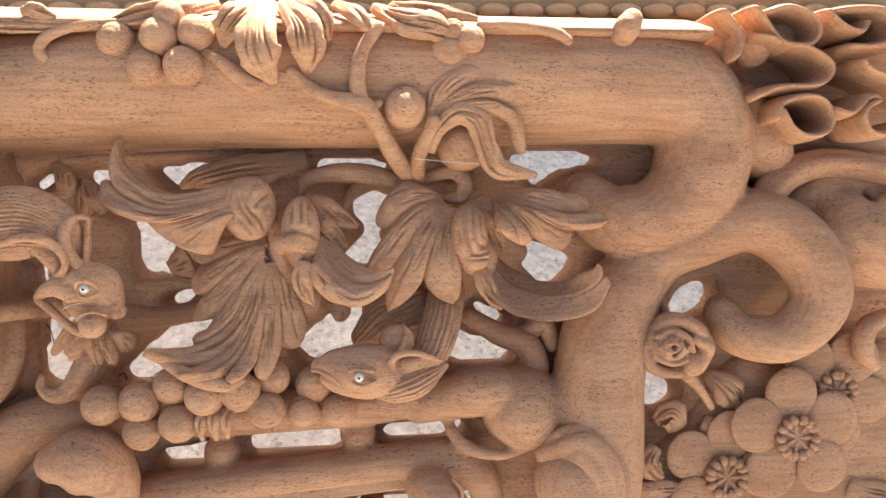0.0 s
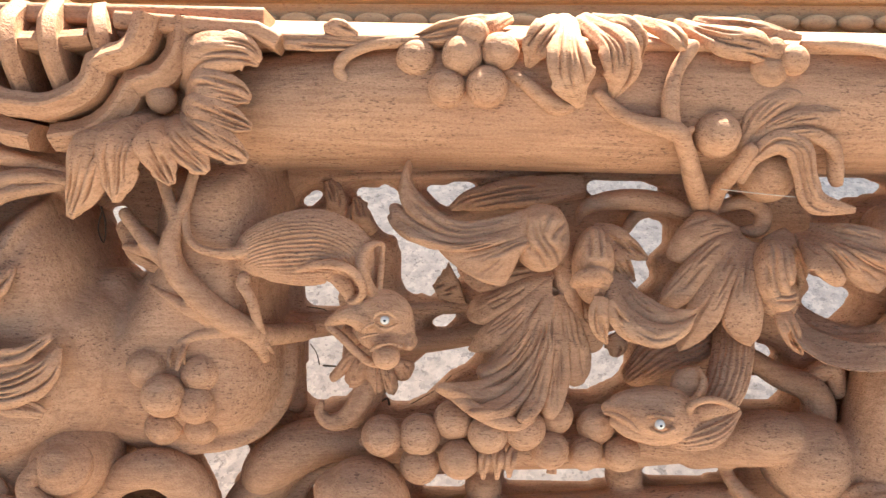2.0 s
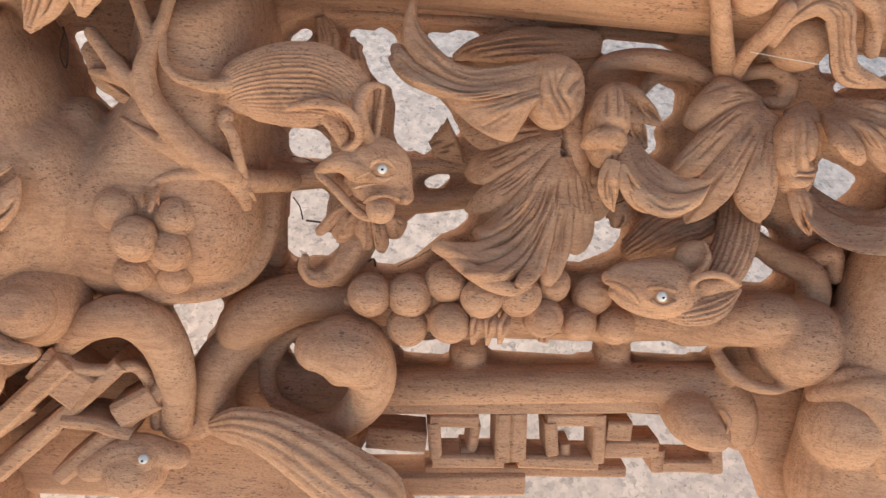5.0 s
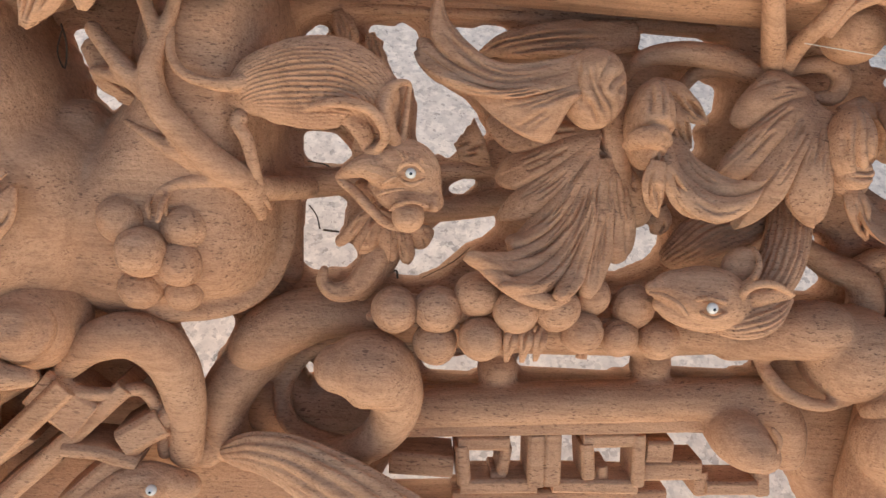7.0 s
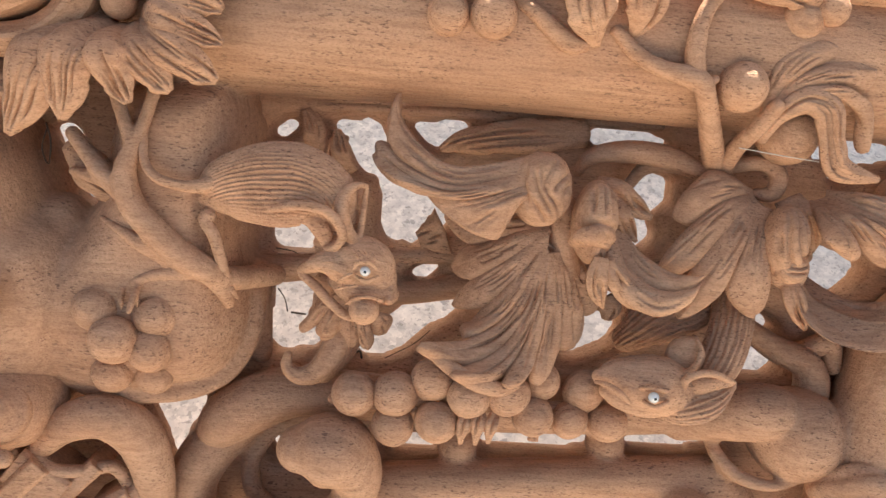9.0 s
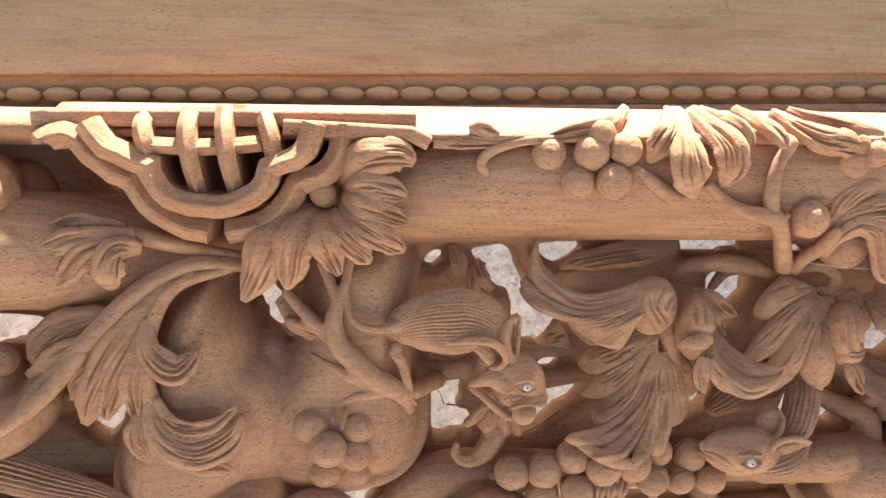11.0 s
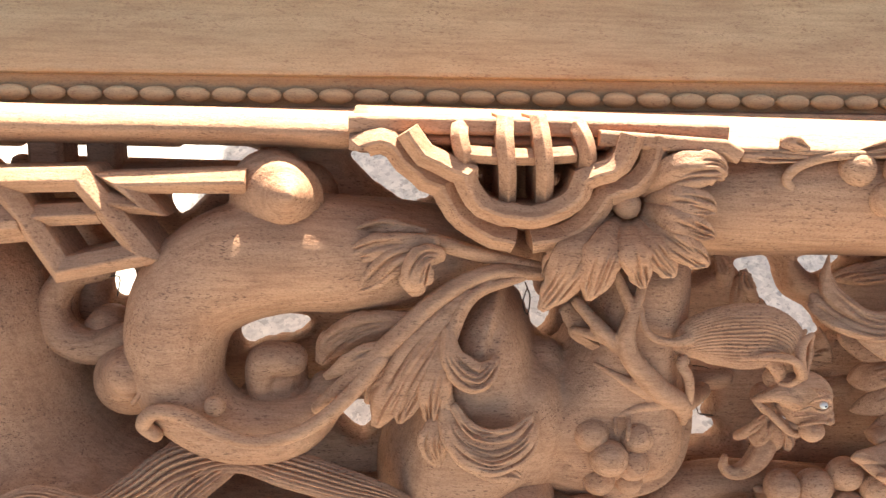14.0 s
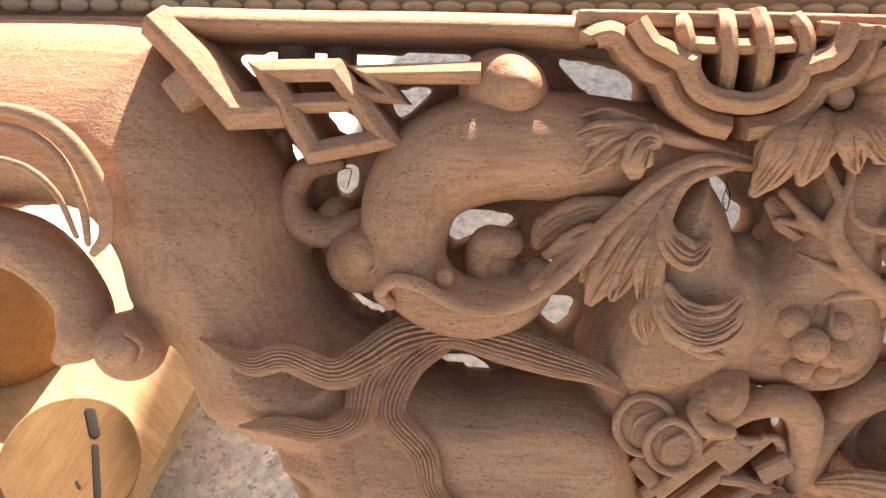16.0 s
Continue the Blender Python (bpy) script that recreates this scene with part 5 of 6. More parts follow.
limb_part("stem", [(-228, 30, 290, 3.2), (-230, 11.2, 294, 3.8), (-235, -8.8, 294, 4.5), (-224, -33, 294, 6.5)], bed)
limb_part("stem", [(-211, 23, 288, 2.6), (-219, 7.3, 292, 2.9), (-227, -8.8, 294, 3.2)], bed)

# pierced plaque under the ledge
bar_part("plaque_rim", [(-379, 93, 310), (-379, 94, 310), (-379, 95, 310), (-377, 96, 310), (-374, 97, 310), (-369, 98, 310), (-365, 97, 310), (-362, 95, 310), (-360, 92, 310), (-357, 88, 310), (-353, 85, 310), (-349, 82, 310), (-346, 79, 310), (-337, 76, 310), (-336, 73, 310), (-333, 68, 310), (-330, 63, 310), (-326, 59, 310), (-321, 56, 310), (-316, 53, 310), (-310, 50, 310), (-303, 49, 310), (-299, 48, 310)], 13, 34, bed, chamfer=5.59)
bar_part("plaque_rim", [(-290, 48, 310), (-285, 49, 310), (-278, 50, 310), (-272, 52, 310), (-267, 55, 310), (-262, 59, 310), (-259, 63, 310), (-256, 67, 310), (-254, 71, 310), (-252, 74, 310), (-251, 74, 310), (-247, 76, 310), (-242, 77, 310), (-237, 80, 310), (-234, 84, 310), (-231, 88, 310), (-230, 92, 310), (-229, 97, 310), (-229, 101, 310), (-229, 105, 310)], 13, 34, bed, chamfer=5.59)
bar_part("plaque_rim", [(-356, 104, 317), (-354, 101, 317), (-351, 97, 317), (-347, 92, 317), (-340, 89, 317), (-332, 85, 317), (-326, 83, 317), (-326, 80, 317), (-324, 76, 317), (-321, 71, 317), (-317, 67, 317), (-312, 65, 317), (-306, 63, 317), (-301, 63, 317), (-296, 62, 317), (-291, 62, 317), (-286, 63, 317), (-281, 65, 317), (-275, 68, 317), (-271, 71, 317), (-268, 75, 317), (-267, 79, 317), (-266, 82, 317), (-264, 83, 317), (-260, 85, 317), (-253, 87, 317), (-248, 91, 317), (-246, 95, 317), (-244, 101, 317), (-243, 105, 317)], 12, 34, bed, chamfer=5.16)
plaque_floor_bm = bmesh.new()
board(plaque_floor_bm, [(-352, 102), (-217, 102), (-211, 84), (-237, 64), (-252, 48), (-288, 39), (-315, 47), (-330, 68), (-352, 83)], [[(-345, 99), (-336, 97), (-338, 86), (-345, 88)], [(-324, 101), (-319, 101), (-319, 91), (-324, 91)], [(-325, 81), (-315, 80), (-316, 68), (-325, 68)], [(-302, 81), (-295, 81), (-295, 66), (-302, 66)], [(-279, 78), (-269, 78), (-270, 65), (-278, 65)], [(-257, 100), (-252, 101), (-251, 90), (-257, 90)]], 250, 264, 6, step=1.6)
plaque_floor = part("plaque_floor", plaque_floor_bm, CARVED, bed)
bar_part("lattice_blade", [(-329.1, 109.6, 304), (-329.8, 102.2, 313), (-327.5, 92.5, 315), (-324.9, 82.3, 308)], 9, 44, bed, chamfer=4.2, bend=6)
bar_part("lattice_blade", [(-306.3, 112.5, 304), (-307.1, 101.4, 316), (-305.3, 86.1, 318), (-303.4, 66.6, 308)], 9, 46, bed, chamfer=4.2, bend=6)
bar_part("lattice_blade", [(-289.8, 113.6, 304), (-288.4, 101.7, 316), (-286.5, 86.3, 318), (-284.3, 68, 308)], 9, 46, bed, chamfer=4.2, bend=6)
bar_part("lattice_blade", [(-270.5, 111.1, 304), (-267.1, 103.1, 313), (-264.7, 93.4, 315), (-264.1, 83.1, 308)], 9, 44, bed, chamfer=4.2, bend=6)
bar_part("lattice_bar", [(-327.6, 93.1, 312), (-306.1, 92.1, 313), (-286.9, 92.6, 313), (-270.2, 94.5, 312)], 8.5, 34, bed, chamfer=4)
bar_part("plaque_ledge", [(-386, 106, 303), (-287, 107, 303), (-191, 107, 303)], 9, 26, bed, chamfer=1.5)
bar_part("plaque_ledge", [(-259, 103, 310), (-194, 100, 308), (-184, 95, 305)], 8, 20, bed, chamfer=1.5)

# meander fret beside the knee
bar_part("fret_bar", [(-637.9, 100.2, 297), (-609.2, 75.5, 306), (-584.5, 47.8, 308), (-555.9, 49.8, 303)], 22, 38, bed, chamfer=9)
bar_part("fret_bar", [(-565.8, 71.5, 304), (-524.3, 73.5, 304), (-493.6, 35.0, 305), (-537.1, 25.1, 305)], 13, 34, bed, chamfer=6, closed=True)
bar_part("fret_bar", [(-555.9, 52.7, 301), (-516.4, 55.7, 301)], 12, 28, bed, chamfer=5.6)
bar_part("fret_bar", [(-439.3, 74.5, 302), (-504.5, 71.5, 302), (-491.7, 59.7, 302), (-517.4, 62.6, 301)], 13, 26, bed, chamfer=5.6)
limb_part("rail", [(-630, 99.4, 259, 10.5), (-553, 99.4, 259, 10.5), (-467, 100.4, 259, 10.5), (-384, 100.4, 259, 10.5)], bed, "round rail under the beading", seg=24, deep=3.1)
bar_part("spacer", [(-560, 89, 262), (-560, 73, 262)], 20, 22, bed, chamfer=3)
bar_part("spacer", [(-531, 90, 258), (-531, 74, 258)], 16, 22, bed, chamfer=3)
bar_part("wedge", [(-624.1, 68.5, 295), (-610.3, 52.7, 298)], 22, 30, bed, chamfer=4)
limb_part("scroll", [(-512, -20, 272, 9.4), (-535, -28, 268, 11), (-554, -22, 266, 11), (-560, -5.4, 264, 9.5), (-550, 11.4, 262, 8), (-530, 15.6, 260, 5.1)], bed, "scroll curling from the hook")
bm = bmesh.new()
cone_axis, cone_foot = Vector((0.33, 0.21, 1.0)), Vector((-426, 63, 284))
cone_steps = [(0, 24.0), (4, 24.0), (7, 23.2), (8, 21.6), (11, 20.8), (13, 18.4), (16, 16.8), (17, 15.2), (21, 12.8), (23, 10.6), (26, 8.6), (28, 6.2), (31.5, 4.0), (33, 1.8)]
rings(bm, [[cone_foot + cone_axis * h + Vector((math.cos(2 * math.pi * k / 48), math.sin(2 * math.pi * k / 48), 0)) * r * (1 + 0.03 * math.sin(2 * math.pi * k / 48 + h * 0.4)) for k in range(48)] for h, r in cone_steps])
part("snout", bm, CARVED, bed, "turned blunt cone with gouge rings, set in a round boss")

# moustache line and knobs of the hook body
limb_part("moustache", [(-487.9, -61.9, 311, 4), (-493.1, -54.9, 313, 4.3), (-485.1, -46.2, 316, 4.2), (-469.5, -47.6, 318, 4.2), (-451, -56.4, 320, 3.9), (-429.9, -60.1, 321, 3.9), (-406.1, -53.5, 319, 3.9), (-385.4, -37.7, 314, 4.3), (-367.5, -16.9, 309, 4.3)], bed, n=8)
ball_part("knob", -504, -33, 298, 13, bed)
limb_part("lip", [(-499, -28, 308, 1.3), (-494, -36, 309, 1.3), (-500, -45, 308, 1.4)], bed)
ball_part("knob", -455.3, -44.1, 312, 5.8, bed)
limb_part("scroll", [(-427, -59, 284, 10.6), (-435, -41, 288, 9.1), (-432, -26, 290, 10.3), (-419, -26, 288, 9.7)], bed, "inner scroll of the hook")

# feathered foliage on the trunk
limb_part("stem", [(-281, 27, 289, 3.8), (-309, 29, 297, 4.7), (-336, 16.3, 303, 5.5), (-360, -7.2, 306, 6.2), (-384, -30, 306, 5), (-402, -48, 303, 3.8)], bed, "long carved stem", grooves=4, depth=0.1, seg=32)
limb_part("stem", [(-280, 30, 287, 3.2), (-318, 39, 295, 4.3), (-344, 46, 296, 4.6), (-371, 50, 291, 3.1), (-391, 45, 288, 1.6)], bed, grooves=3, depth=0.1, seg=24)
limb_part("stem", [(-292, 26, 293, 2.5), (-319, 18, 303, 3.7), (-331, -4.2, 309, 4.3), (-333, -30, 311, 4), (-328, -49, 312, 3.1)], bed, grooves=3, depth=0.15, seg=24)
limb_part("stem", [(-311, 24, 300, 2.5), (-337, 4.7, 307, 3.4), (-352, -17.4, 309, 3.7), (-365, -40, 307, 2.5)], bed)
leaf_part("feather_leaf", [(-335, 39, 302, 3.7), (-345, 39, 311, 8.3), (-350, 28, 312, 9), (-349, 18.3, 308, 3)], bed, veins=4)
leaf_part("feather_leaf", [(-341, 41, 302, 4.3), (-360, 37, 309, 7.5), (-374, 25, 306, 6.1), (-383, 19.7, 303, 1.5)], bed, veins=4)
leaf_part("feather_leaf", [(-338, 46, 302, 3.6), (-367, 44, 307, 7.5), (-386, 37, 304, 4.5), (-397, 32, 301, 1.5)], bed, veins=4)
leaf_part("feather_leaf", [(-344, 49, 298, 3.1), (-368, 53, 302, 4.8), (-388, 47, 298, 1.5)], bed, veins=4)
leaf_part("feather_leaf", [(-319, 19.9, 304, 3.7), (-344, -8.8, 310, 11), (-362, -39, 310, 10.6), (-370, -58, 304, 2.5)], bed, veins=4)
leaf_part("feather_leaf", [(-330, 5.1, 308, 3.7), (-345, -24, 313, 8.6), (-355, -46, 311, 5.6), (-357, -54, 308, 1.6)], bed, veins=4)
leaf_part("feather_leaf", [(-331, -3.9, 310, 3.7), (-338, -28, 315, 9.5), (-339, -47, 312, 6.2), (-338, -55, 309, 1.6)], bed, veins=4)
leaf_part("feather_leaf", [(-333, 2.9, 311, 2.4), (-329, -14, 317, 7.9), (-317, -23, 319, 9.4), (-308, -17.3, 315, 4.3), (-306, -12.6, 312, 1.5)], bed, veins=4)
leaf_part("feather_leaf", [(-334, -36, 311, 3.1), (-326, -58, 318, 9.3), (-308, -67, 321, 12.9), (-291, -61, 318, 9.3), (-284, -50, 314, 1.9)], bed, veins=4)
leaf_part("feather_leaf", [(-329, -40, 314, 2.5), (-317, -52, 322, 4), (-299, -53, 323, 4), (-285, -44, 317, 1.5)], bed, veins=4)
leaf_part("feather_leaf", [(-334, -47, 310, 5), (-339, -63, 314, 8.4), (-333, -82, 307, 1.6)], bed, veins=4)
leaf_part("feather_leaf", [(-325, -57, 316, 4.3), (-310, -73, 320, 8), (-291, -82, 315, 2.5)], bed, veins=4)
leaf_part("feather_leaf", [(-349, 2.2, 300, 4.4), (-375, -3, 297, 9.4), (-395, -15.3, 291, 9), (-403, -28, 288, 2.6)], bed, veins=4)
leaf_part("feather_leaf", [(-353, -12.8, 304, 3.7), (-377, -17.3, 308, 7.4), (-398, -30, 304, 1.9)], bed, veins=4)
leaf_part("feather_leaf", [(-349, -15.3, 306, 3.7), (-367, -31, 309, 8.1), (-375, -44, 305, 1.9)], bed, veins=4)

# flowing hair across the lower apron
limb_part("hair_lock", [(-339, -114, 302, 3.4), (-361, -101, 305, 6.8), (-388, -94, 304, 10.3), (-419, -88, 298, 11.8), (-451, -85, 290, 9.9), (-479, -90, 292, 14.9), (-502, -102, 303, 13.3), (-522, -106, 316, 10.3), (-548, -95, 323, 8.7), (-569, -99, 326, 7.4), (-598, -85, 326, 1.3)], bed, "flowing carved lock of hair", deep=0.6, grooves=22, depth=0.34, seg=132, n=8)
limb_part("hair_lock", [(-479, -86, 290, 12.8), (-500, -109, 303, 12.6), (-506, -134, 315, 9.7), (-525, -141, 324, 7.5), (-550, -136, 329, 6.8), (-574, -138, 329, 1.4)], bed, deep=0.6, grooves=22, depth=0.34, seg=132, n=8)
limb_part("hair_lock", [(-458, -89, 288, 10), (-480, -106, 297, 12), (-487, -133, 307, 10.5), (-466, -156, 311, 9.8), (-459, -182, 311, 8.5), (-435, -203, 311, 5.7)], bed, deep=0.6, grooves=22, depth=0.34, seg=132, n=8)

# scrolls and feathers on the knee
limb_part("feather", [(-748, 46, 313, 4), (-702, 43, 320, 4.2), (-675, 30, 322, 4.9), (-658, 2.5, 321, 5.3), (-657, -25, 318, 4.7), (-668, -39, 314, 2.7)], bed, deep=0.7)
limb_part("feather", [(-749, 37, 314, 2.3), (-704, 33, 319, 2.6), (-681, 18.1, 321, 3), (-670, -8.1, 320, 3), (-670, -33, 316, 2)], bed, deep=0.7)
limb_part("feather", [(-750, 16.6, 315, 2), (-709, 13.5, 319, 2.3), (-687, -2.2, 319, 2.3), (-677, -29, 316, 1.7)], bed, deep=0.7)
ball_part("knob", -656, -98, 310, 14.8, bed)
limb_part("lip", [(-648, -87, 319, 1.4), (-638, -94, 319, 1.4), (-642, -107, 317, 1.4)], bed)

# coin, scrolls and diagonal fret
grape_part(-288.6, -110.9, 288, 24.1, bed, "ringed scroll knob", turns=3, name="scroll_knob", ridge=0.07)
grape_part(-287.3, -110.9, 301, 15.6, bed, turns=4, name="scroll_knob", ridge=0.07)
limb_part("scroll", [(-297, -110, 306, 5.4), (-302, -120, 308, 6.1), (-294, -129, 310, 6.1), (-282, -130, 310, 4)], bed)
ball_part("coin", -330, -133, 300, 20, bed, "carved coin with a raised rim", deep=0.35)
limb_part("coin_rim", [(-314, -130, 305, 2.7), (-317, -121, 305, 2.7), (-324, -115, 305, 2.7), (-333, -113, 305, 2.7), (-341, -116, 305, 2.7), (-346, -123, 305, 2.7), (-348, -132, 305, 2.8), (-345, -141, 305, 2.8), (-338, -148, 305, 2.8), (-330, -150, 305, 2.8), (-321, -146, 305, 2.8), (-316, -139, 305, 2.8), (-314, -130, 305, 2.7)], bed, seg=8, n=3)
limb_part("coin_mark", [(-338, -140, 306, 1.4), (-336, -128, 307, 1.7), (-326, -122, 306, 1.4)], bed, seg=6)
ball_part("coin", -313, -143, 306, 17.9, bed, "carved coin with a raised rim", deep=0.35)
limb_part("coin_rim", [(-300, -140, 311, 2.7), (-303, -132, 311, 2.7), (-309, -127, 311, 2.7), (-316, -125, 311, 2.7), (-323, -128, 311, 2.7), (-328, -134, 311, 2.7), (-330, -142, 311, 2.7), (-327, -150, 311, 2.7), (-321, -156, 311, 2.7), (-313, -158, 311, 2.7), (-306, -155, 311, 2.7), (-301, -148, 311, 2.7), (-300, -140, 311, 2.7)], bed, seg=8, n=3)
limb_part("coin_mark", [(-320, -149, 312, 1.4), (-319, -139, 313, 1.7), (-310, -133, 312, 1.4)], bed, seg=6)
bar_part("fret_bar", [(-317, -185, 292), (-274, -140, 296)], 11, 26, bed, chamfer=2)
bar_part("fret_bar", [(-288.1, -141.7, 293), (-266.8, -157.5, 293)], 20, 26, bed, chamfer=2)
bar_part("fret_bar", [(-312.5, -206.2, 286), (-277.5, -169.7, 290), (-250.7, -141.5, 290)], 8.5, 26, bed, chamfer=2)
bar_part("fret_bar", [(-282.3, -205.6, 286), (-256.1, -179.4, 288), (-231.6, -154.3, 286)], 9, 26, bed, chamfer=2)
bar_part("fret_bar", [(-252.7, -169.6, 289), (-234.8, -158.2, 288)], 14, 26, bed, chamfer=2.5)
bar_part("fret_bar", [(-277.9, -171.5, 292), (-262, -172.4, 292), (-245.4, -178.7, 290)], 7, 26, bed, chamfer=2)
bar_part("fret_bar", [(-317.8, -147.5, 290), (-282.6, -126.9, 290)], 9, 26, bed, chamfer=2)
bar_part("fret_bar", [(-333, -162, 290), (-314, -182, 290)], 11, 26, bed, chamfer=2)
bar_part("fret_bar", [(-314, -206, 282), (-284, -177, 284)], 10, 28, bed, chamfer=2)
bar_part("fret_bar", [(-323, -190, 284), (-295, -167, 286)], 10, 28, bed, chamfer=2)
bar_part("fret_bar", [(-321, -156, 284), (-291, -135, 284)], 14, 26, bed, chamfer=2)
limb_part("scroll", [(-276.1, -133.9, 287, 5.5), (-263, -120.3, 291, 8.9), (-245.8, -115.4, 292, 10.8), (-231.8, -125.8, 288, 11.5), (-225.7, -148.9, 282, 9.8), (-226.5, -177, 276, 8)], bed, "broad scroll with a hollow curl", deep=0.8, n=8, seg=24)
limb_part("scroll", [(-279.5, -136.7, 287, 3.5), (-270.6, -143.9, 289, 3.5), (-256.2, -144.8, 287, 3), (-244.6, -143.9, 283, 3.3), (-237.4, -155.8, 280, 3.7), (-236.4, -177.4, 276, 3.2)], bed, n=8)
ball_part("scroll_knob", -221, -179, 262, 11.7, bed)

# lower rail and key fret
bar_part("fret_rail", [(-127, -164, 270), (-31, -158, 270), (67, -151, 270)], 8.5, 22, bed)
bar_part("key_fret", [(-97, -171, 268), (-71, -170, 268)], 8, 22, bed, chamfer=1.5)
bar_part("key_fret", [(-95, -172, 269), (-92, -193, 269)], 7, 22, bed, chamfer=1.5)
bar_part("key_fret", [(-72, -173, 266), (-73, -188, 266)], 6, 18, bed, chamfer=1.5)
bar_part("key_fret", [(-79, -189, 266), (-71, -189, 266)], 5, 18, bed, chamfer=1.5)
bar_part("key_fret", [(-94, -194, 269), (-55, -192, 269)], 8, 22, bed, chamfer=1.5)
bar_part("key_fret", [(-58, -164, 270), (-56, -192, 270)], 9, 24, bed, chamfer=1.5)
bar_part("key_fret", [(-50, -163, 270), (-48, -191, 270)], 9, 24, bed, chamfer=1.5)
bar_part("key_fret", [(-34, -167, 268), (-4.5, -165, 268)], 8, 22, bed, chamfer=1.5)
bar_part("key_fret", [(-32, -168, 269), (-29, -187, 269)], 7, 22, bed, chamfer=1.5)
bar_part("key_fret", [(-28, -189, 266), (-21, -189, 266), (-22, -181, 266)], 6, 18, bed, chamfer=1.5)
bar_part("key_fret", [(-5.8, -162, 269), (-3.3, -190, 269)], 7, 22, bed, chamfer=1.5)
bar_part("key_fret", [(-47, -192, 268), (-2.9, -191, 268)], 8, 22, bed, chamfer=1.5)
bar_part("key_fret", [(-130, -184, 266), (-98, -185, 266)], 12, 22, bed, chamfer=1.5)
bar_part("key_fret", [(-0.2, -172, 266), (13.6, -172, 266)], 12, 20, bed, chamfer=1.5)
bar_part("key_fret", [(-0.3, -183, 266), (30, -181, 266)], 11, 20, bed, chamfer=1.5)
bar_part("key_fret", [(31, -183, 264), (33, -196, 264)], 8, 20, bed, chamfer=1.5)
bar_part("key_fret", [(34, -191, 266), (61, -190, 266)], 8, 20, bed, chamfer=1.5)
bar_part("key_fret", [(63, -179, 264), (66, -195, 264)], 8, 20, bed, chamfer=1.5)
bar_part("key_fret", [(-97, -203, 262), (15.1, -198, 262)], 7, 18, bed, chamfer=1.5)
bar_part("fret_rail", [(-148, -213.8, 264), (-41.2, -207.7, 264)], 14, 24, bed, chamfer=2)

# ruffled ribbons
ruffle_back_bm = bmesh.new()
dome(ruffle_back_bm, [(209, 114), (272, 118), (354, 123), (356, 25), (310, 29), (273, 34), (244, 29), (231, 50), (225, 84)], 238, 262, 13.2)
ruffle_back = part("ruffle_back", ruffle_back_bm, CARVED, bed)
merged(ruffle_back, 1.8, 3)
limb_part("ruffle", [(201, 110, 282, 2.9), (205, 105, 282, 2.9), (212, 97, 282, 2.9), (209, 86, 282, 2.9)], bed, "thin scalloped ribbon edge", deep=7.5, seg=16, n=6)
limb_part("ruffle", [(219, 112, 282, 2.9), (226, 104, 282, 2.9), (235, 94, 282, 2.9), (250, 91, 282, 2.9), (263, 83, 282, 3), (263, 75, 282, 3), (254, 70, 282, 3), (234, 69, 282, 2.9), (221, 64, 282, 2.9)], bed, deep=7.5, seg=16, n=6)
limb_part("ruffle", [(227, 110, 282, 2.9), (239, 113, 282, 2.9), (253, 108, 282, 2.9), (257, 100, 282, 2.9), (252, 93, 282, 2.9), (241, 92, 282, 2.9)], bed, deep=7.5, seg=16, n=6)
limb_part("ruffle", [(220, 97, 282, 2.9), (229, 96, 282, 2.9), (234, 93, 282, 2.9)], bed, deep=7.5, seg=16, n=6)
limb_part("ruffle", [(233, 52, 282, 2.9), (236, 60, 282, 2.9), (247, 64, 282, 3), (259, 62, 282, 3), (265, 52, 282, 3), (261, 44, 282, 3), (251, 42, 282, 3), (242, 46, 282, 3), (236, 56, 282, 2.9)], bed, deep=7.5, seg=16, n=6)
limb_part("ruffle", [(262, 111, 282, 2.9), (271, 103, 282, 3), (281, 100, 282, 3), (285, 105, 282, 3)], bed, deep=7.5, seg=16, n=6)
limb_part("ruffle", [(265, 111, 282, 3), (279, 113, 282, 3), (295, 112, 282, 3), (302, 105, 282, 3), (299, 95, 282, 3), (287, 92, 282, 3), (276, 92, 282, 3)], bed, deep=7.5, seg=16, n=6)
limb_part("ruffle", [(304, 108, 282, 3), (311, 100, 282, 3), (319, 97, 282, 3)], bed, deep=7.5, seg=16, n=6)
limb_part("ruffle", [(283, 84, 282, 3), (287, 79, 282, 3), (298, 75, 282, 3), (312, 68, 282, 3), (326, 64, 282, 3)], bed, deep=7.5, seg=16, n=6)
limb_part("ruffle", [(266, 57, 282, 3), (277, 55, 282, 3), (287, 64, 282, 3), (293, 62, 282, 3), (287, 59, 282, 3), (284, 52, 282, 3), (289, 44, 282, 3), (302, 44, 282, 3), (312, 49, 282, 3)], bed, deep=7.5, seg=16, n=6)
limb_part("scroll", [(265, -13.9, 268, 2.7), (245, -5.1, 274, 8.1), (242, 9.9, 276, 10), (257, 23, 274, 9.4), (285, 29, 270, 8.9), (327, 23, 268, 9)], bed, grooves=4, depth=0.15, seg=28)
ball_part("knob", 228, 95, 280, 11.8, bed)
ball_part("knob", 212, 95, 276, 11.2, bed)
ball_part("knob", 247, 100, 276, 11.3, bed, deep=0.7)

# blossoms, rosebud and leaves
flower_bank_bm = bmesh.new()
dome(flower_bank_bm, [(186, -140), (208, -118), (222, -96), (244, -86), (277, -98), (362, -83), (365, -216), (171, -204), (178, -147)], 234, 256, 13.4)
flower_bank = part("flower_bank", flower_bank_bm, CARVED, bed)
merged(flower_bank, 1.8, 3)
blossom(296.6, -113.1, 258, 36, bed, turn=60, label="plum blossom partly behind another")
blossom(265, -137.6, 268, 37.5, bed, turn=92, label="open plum blossom with ringed stamens")
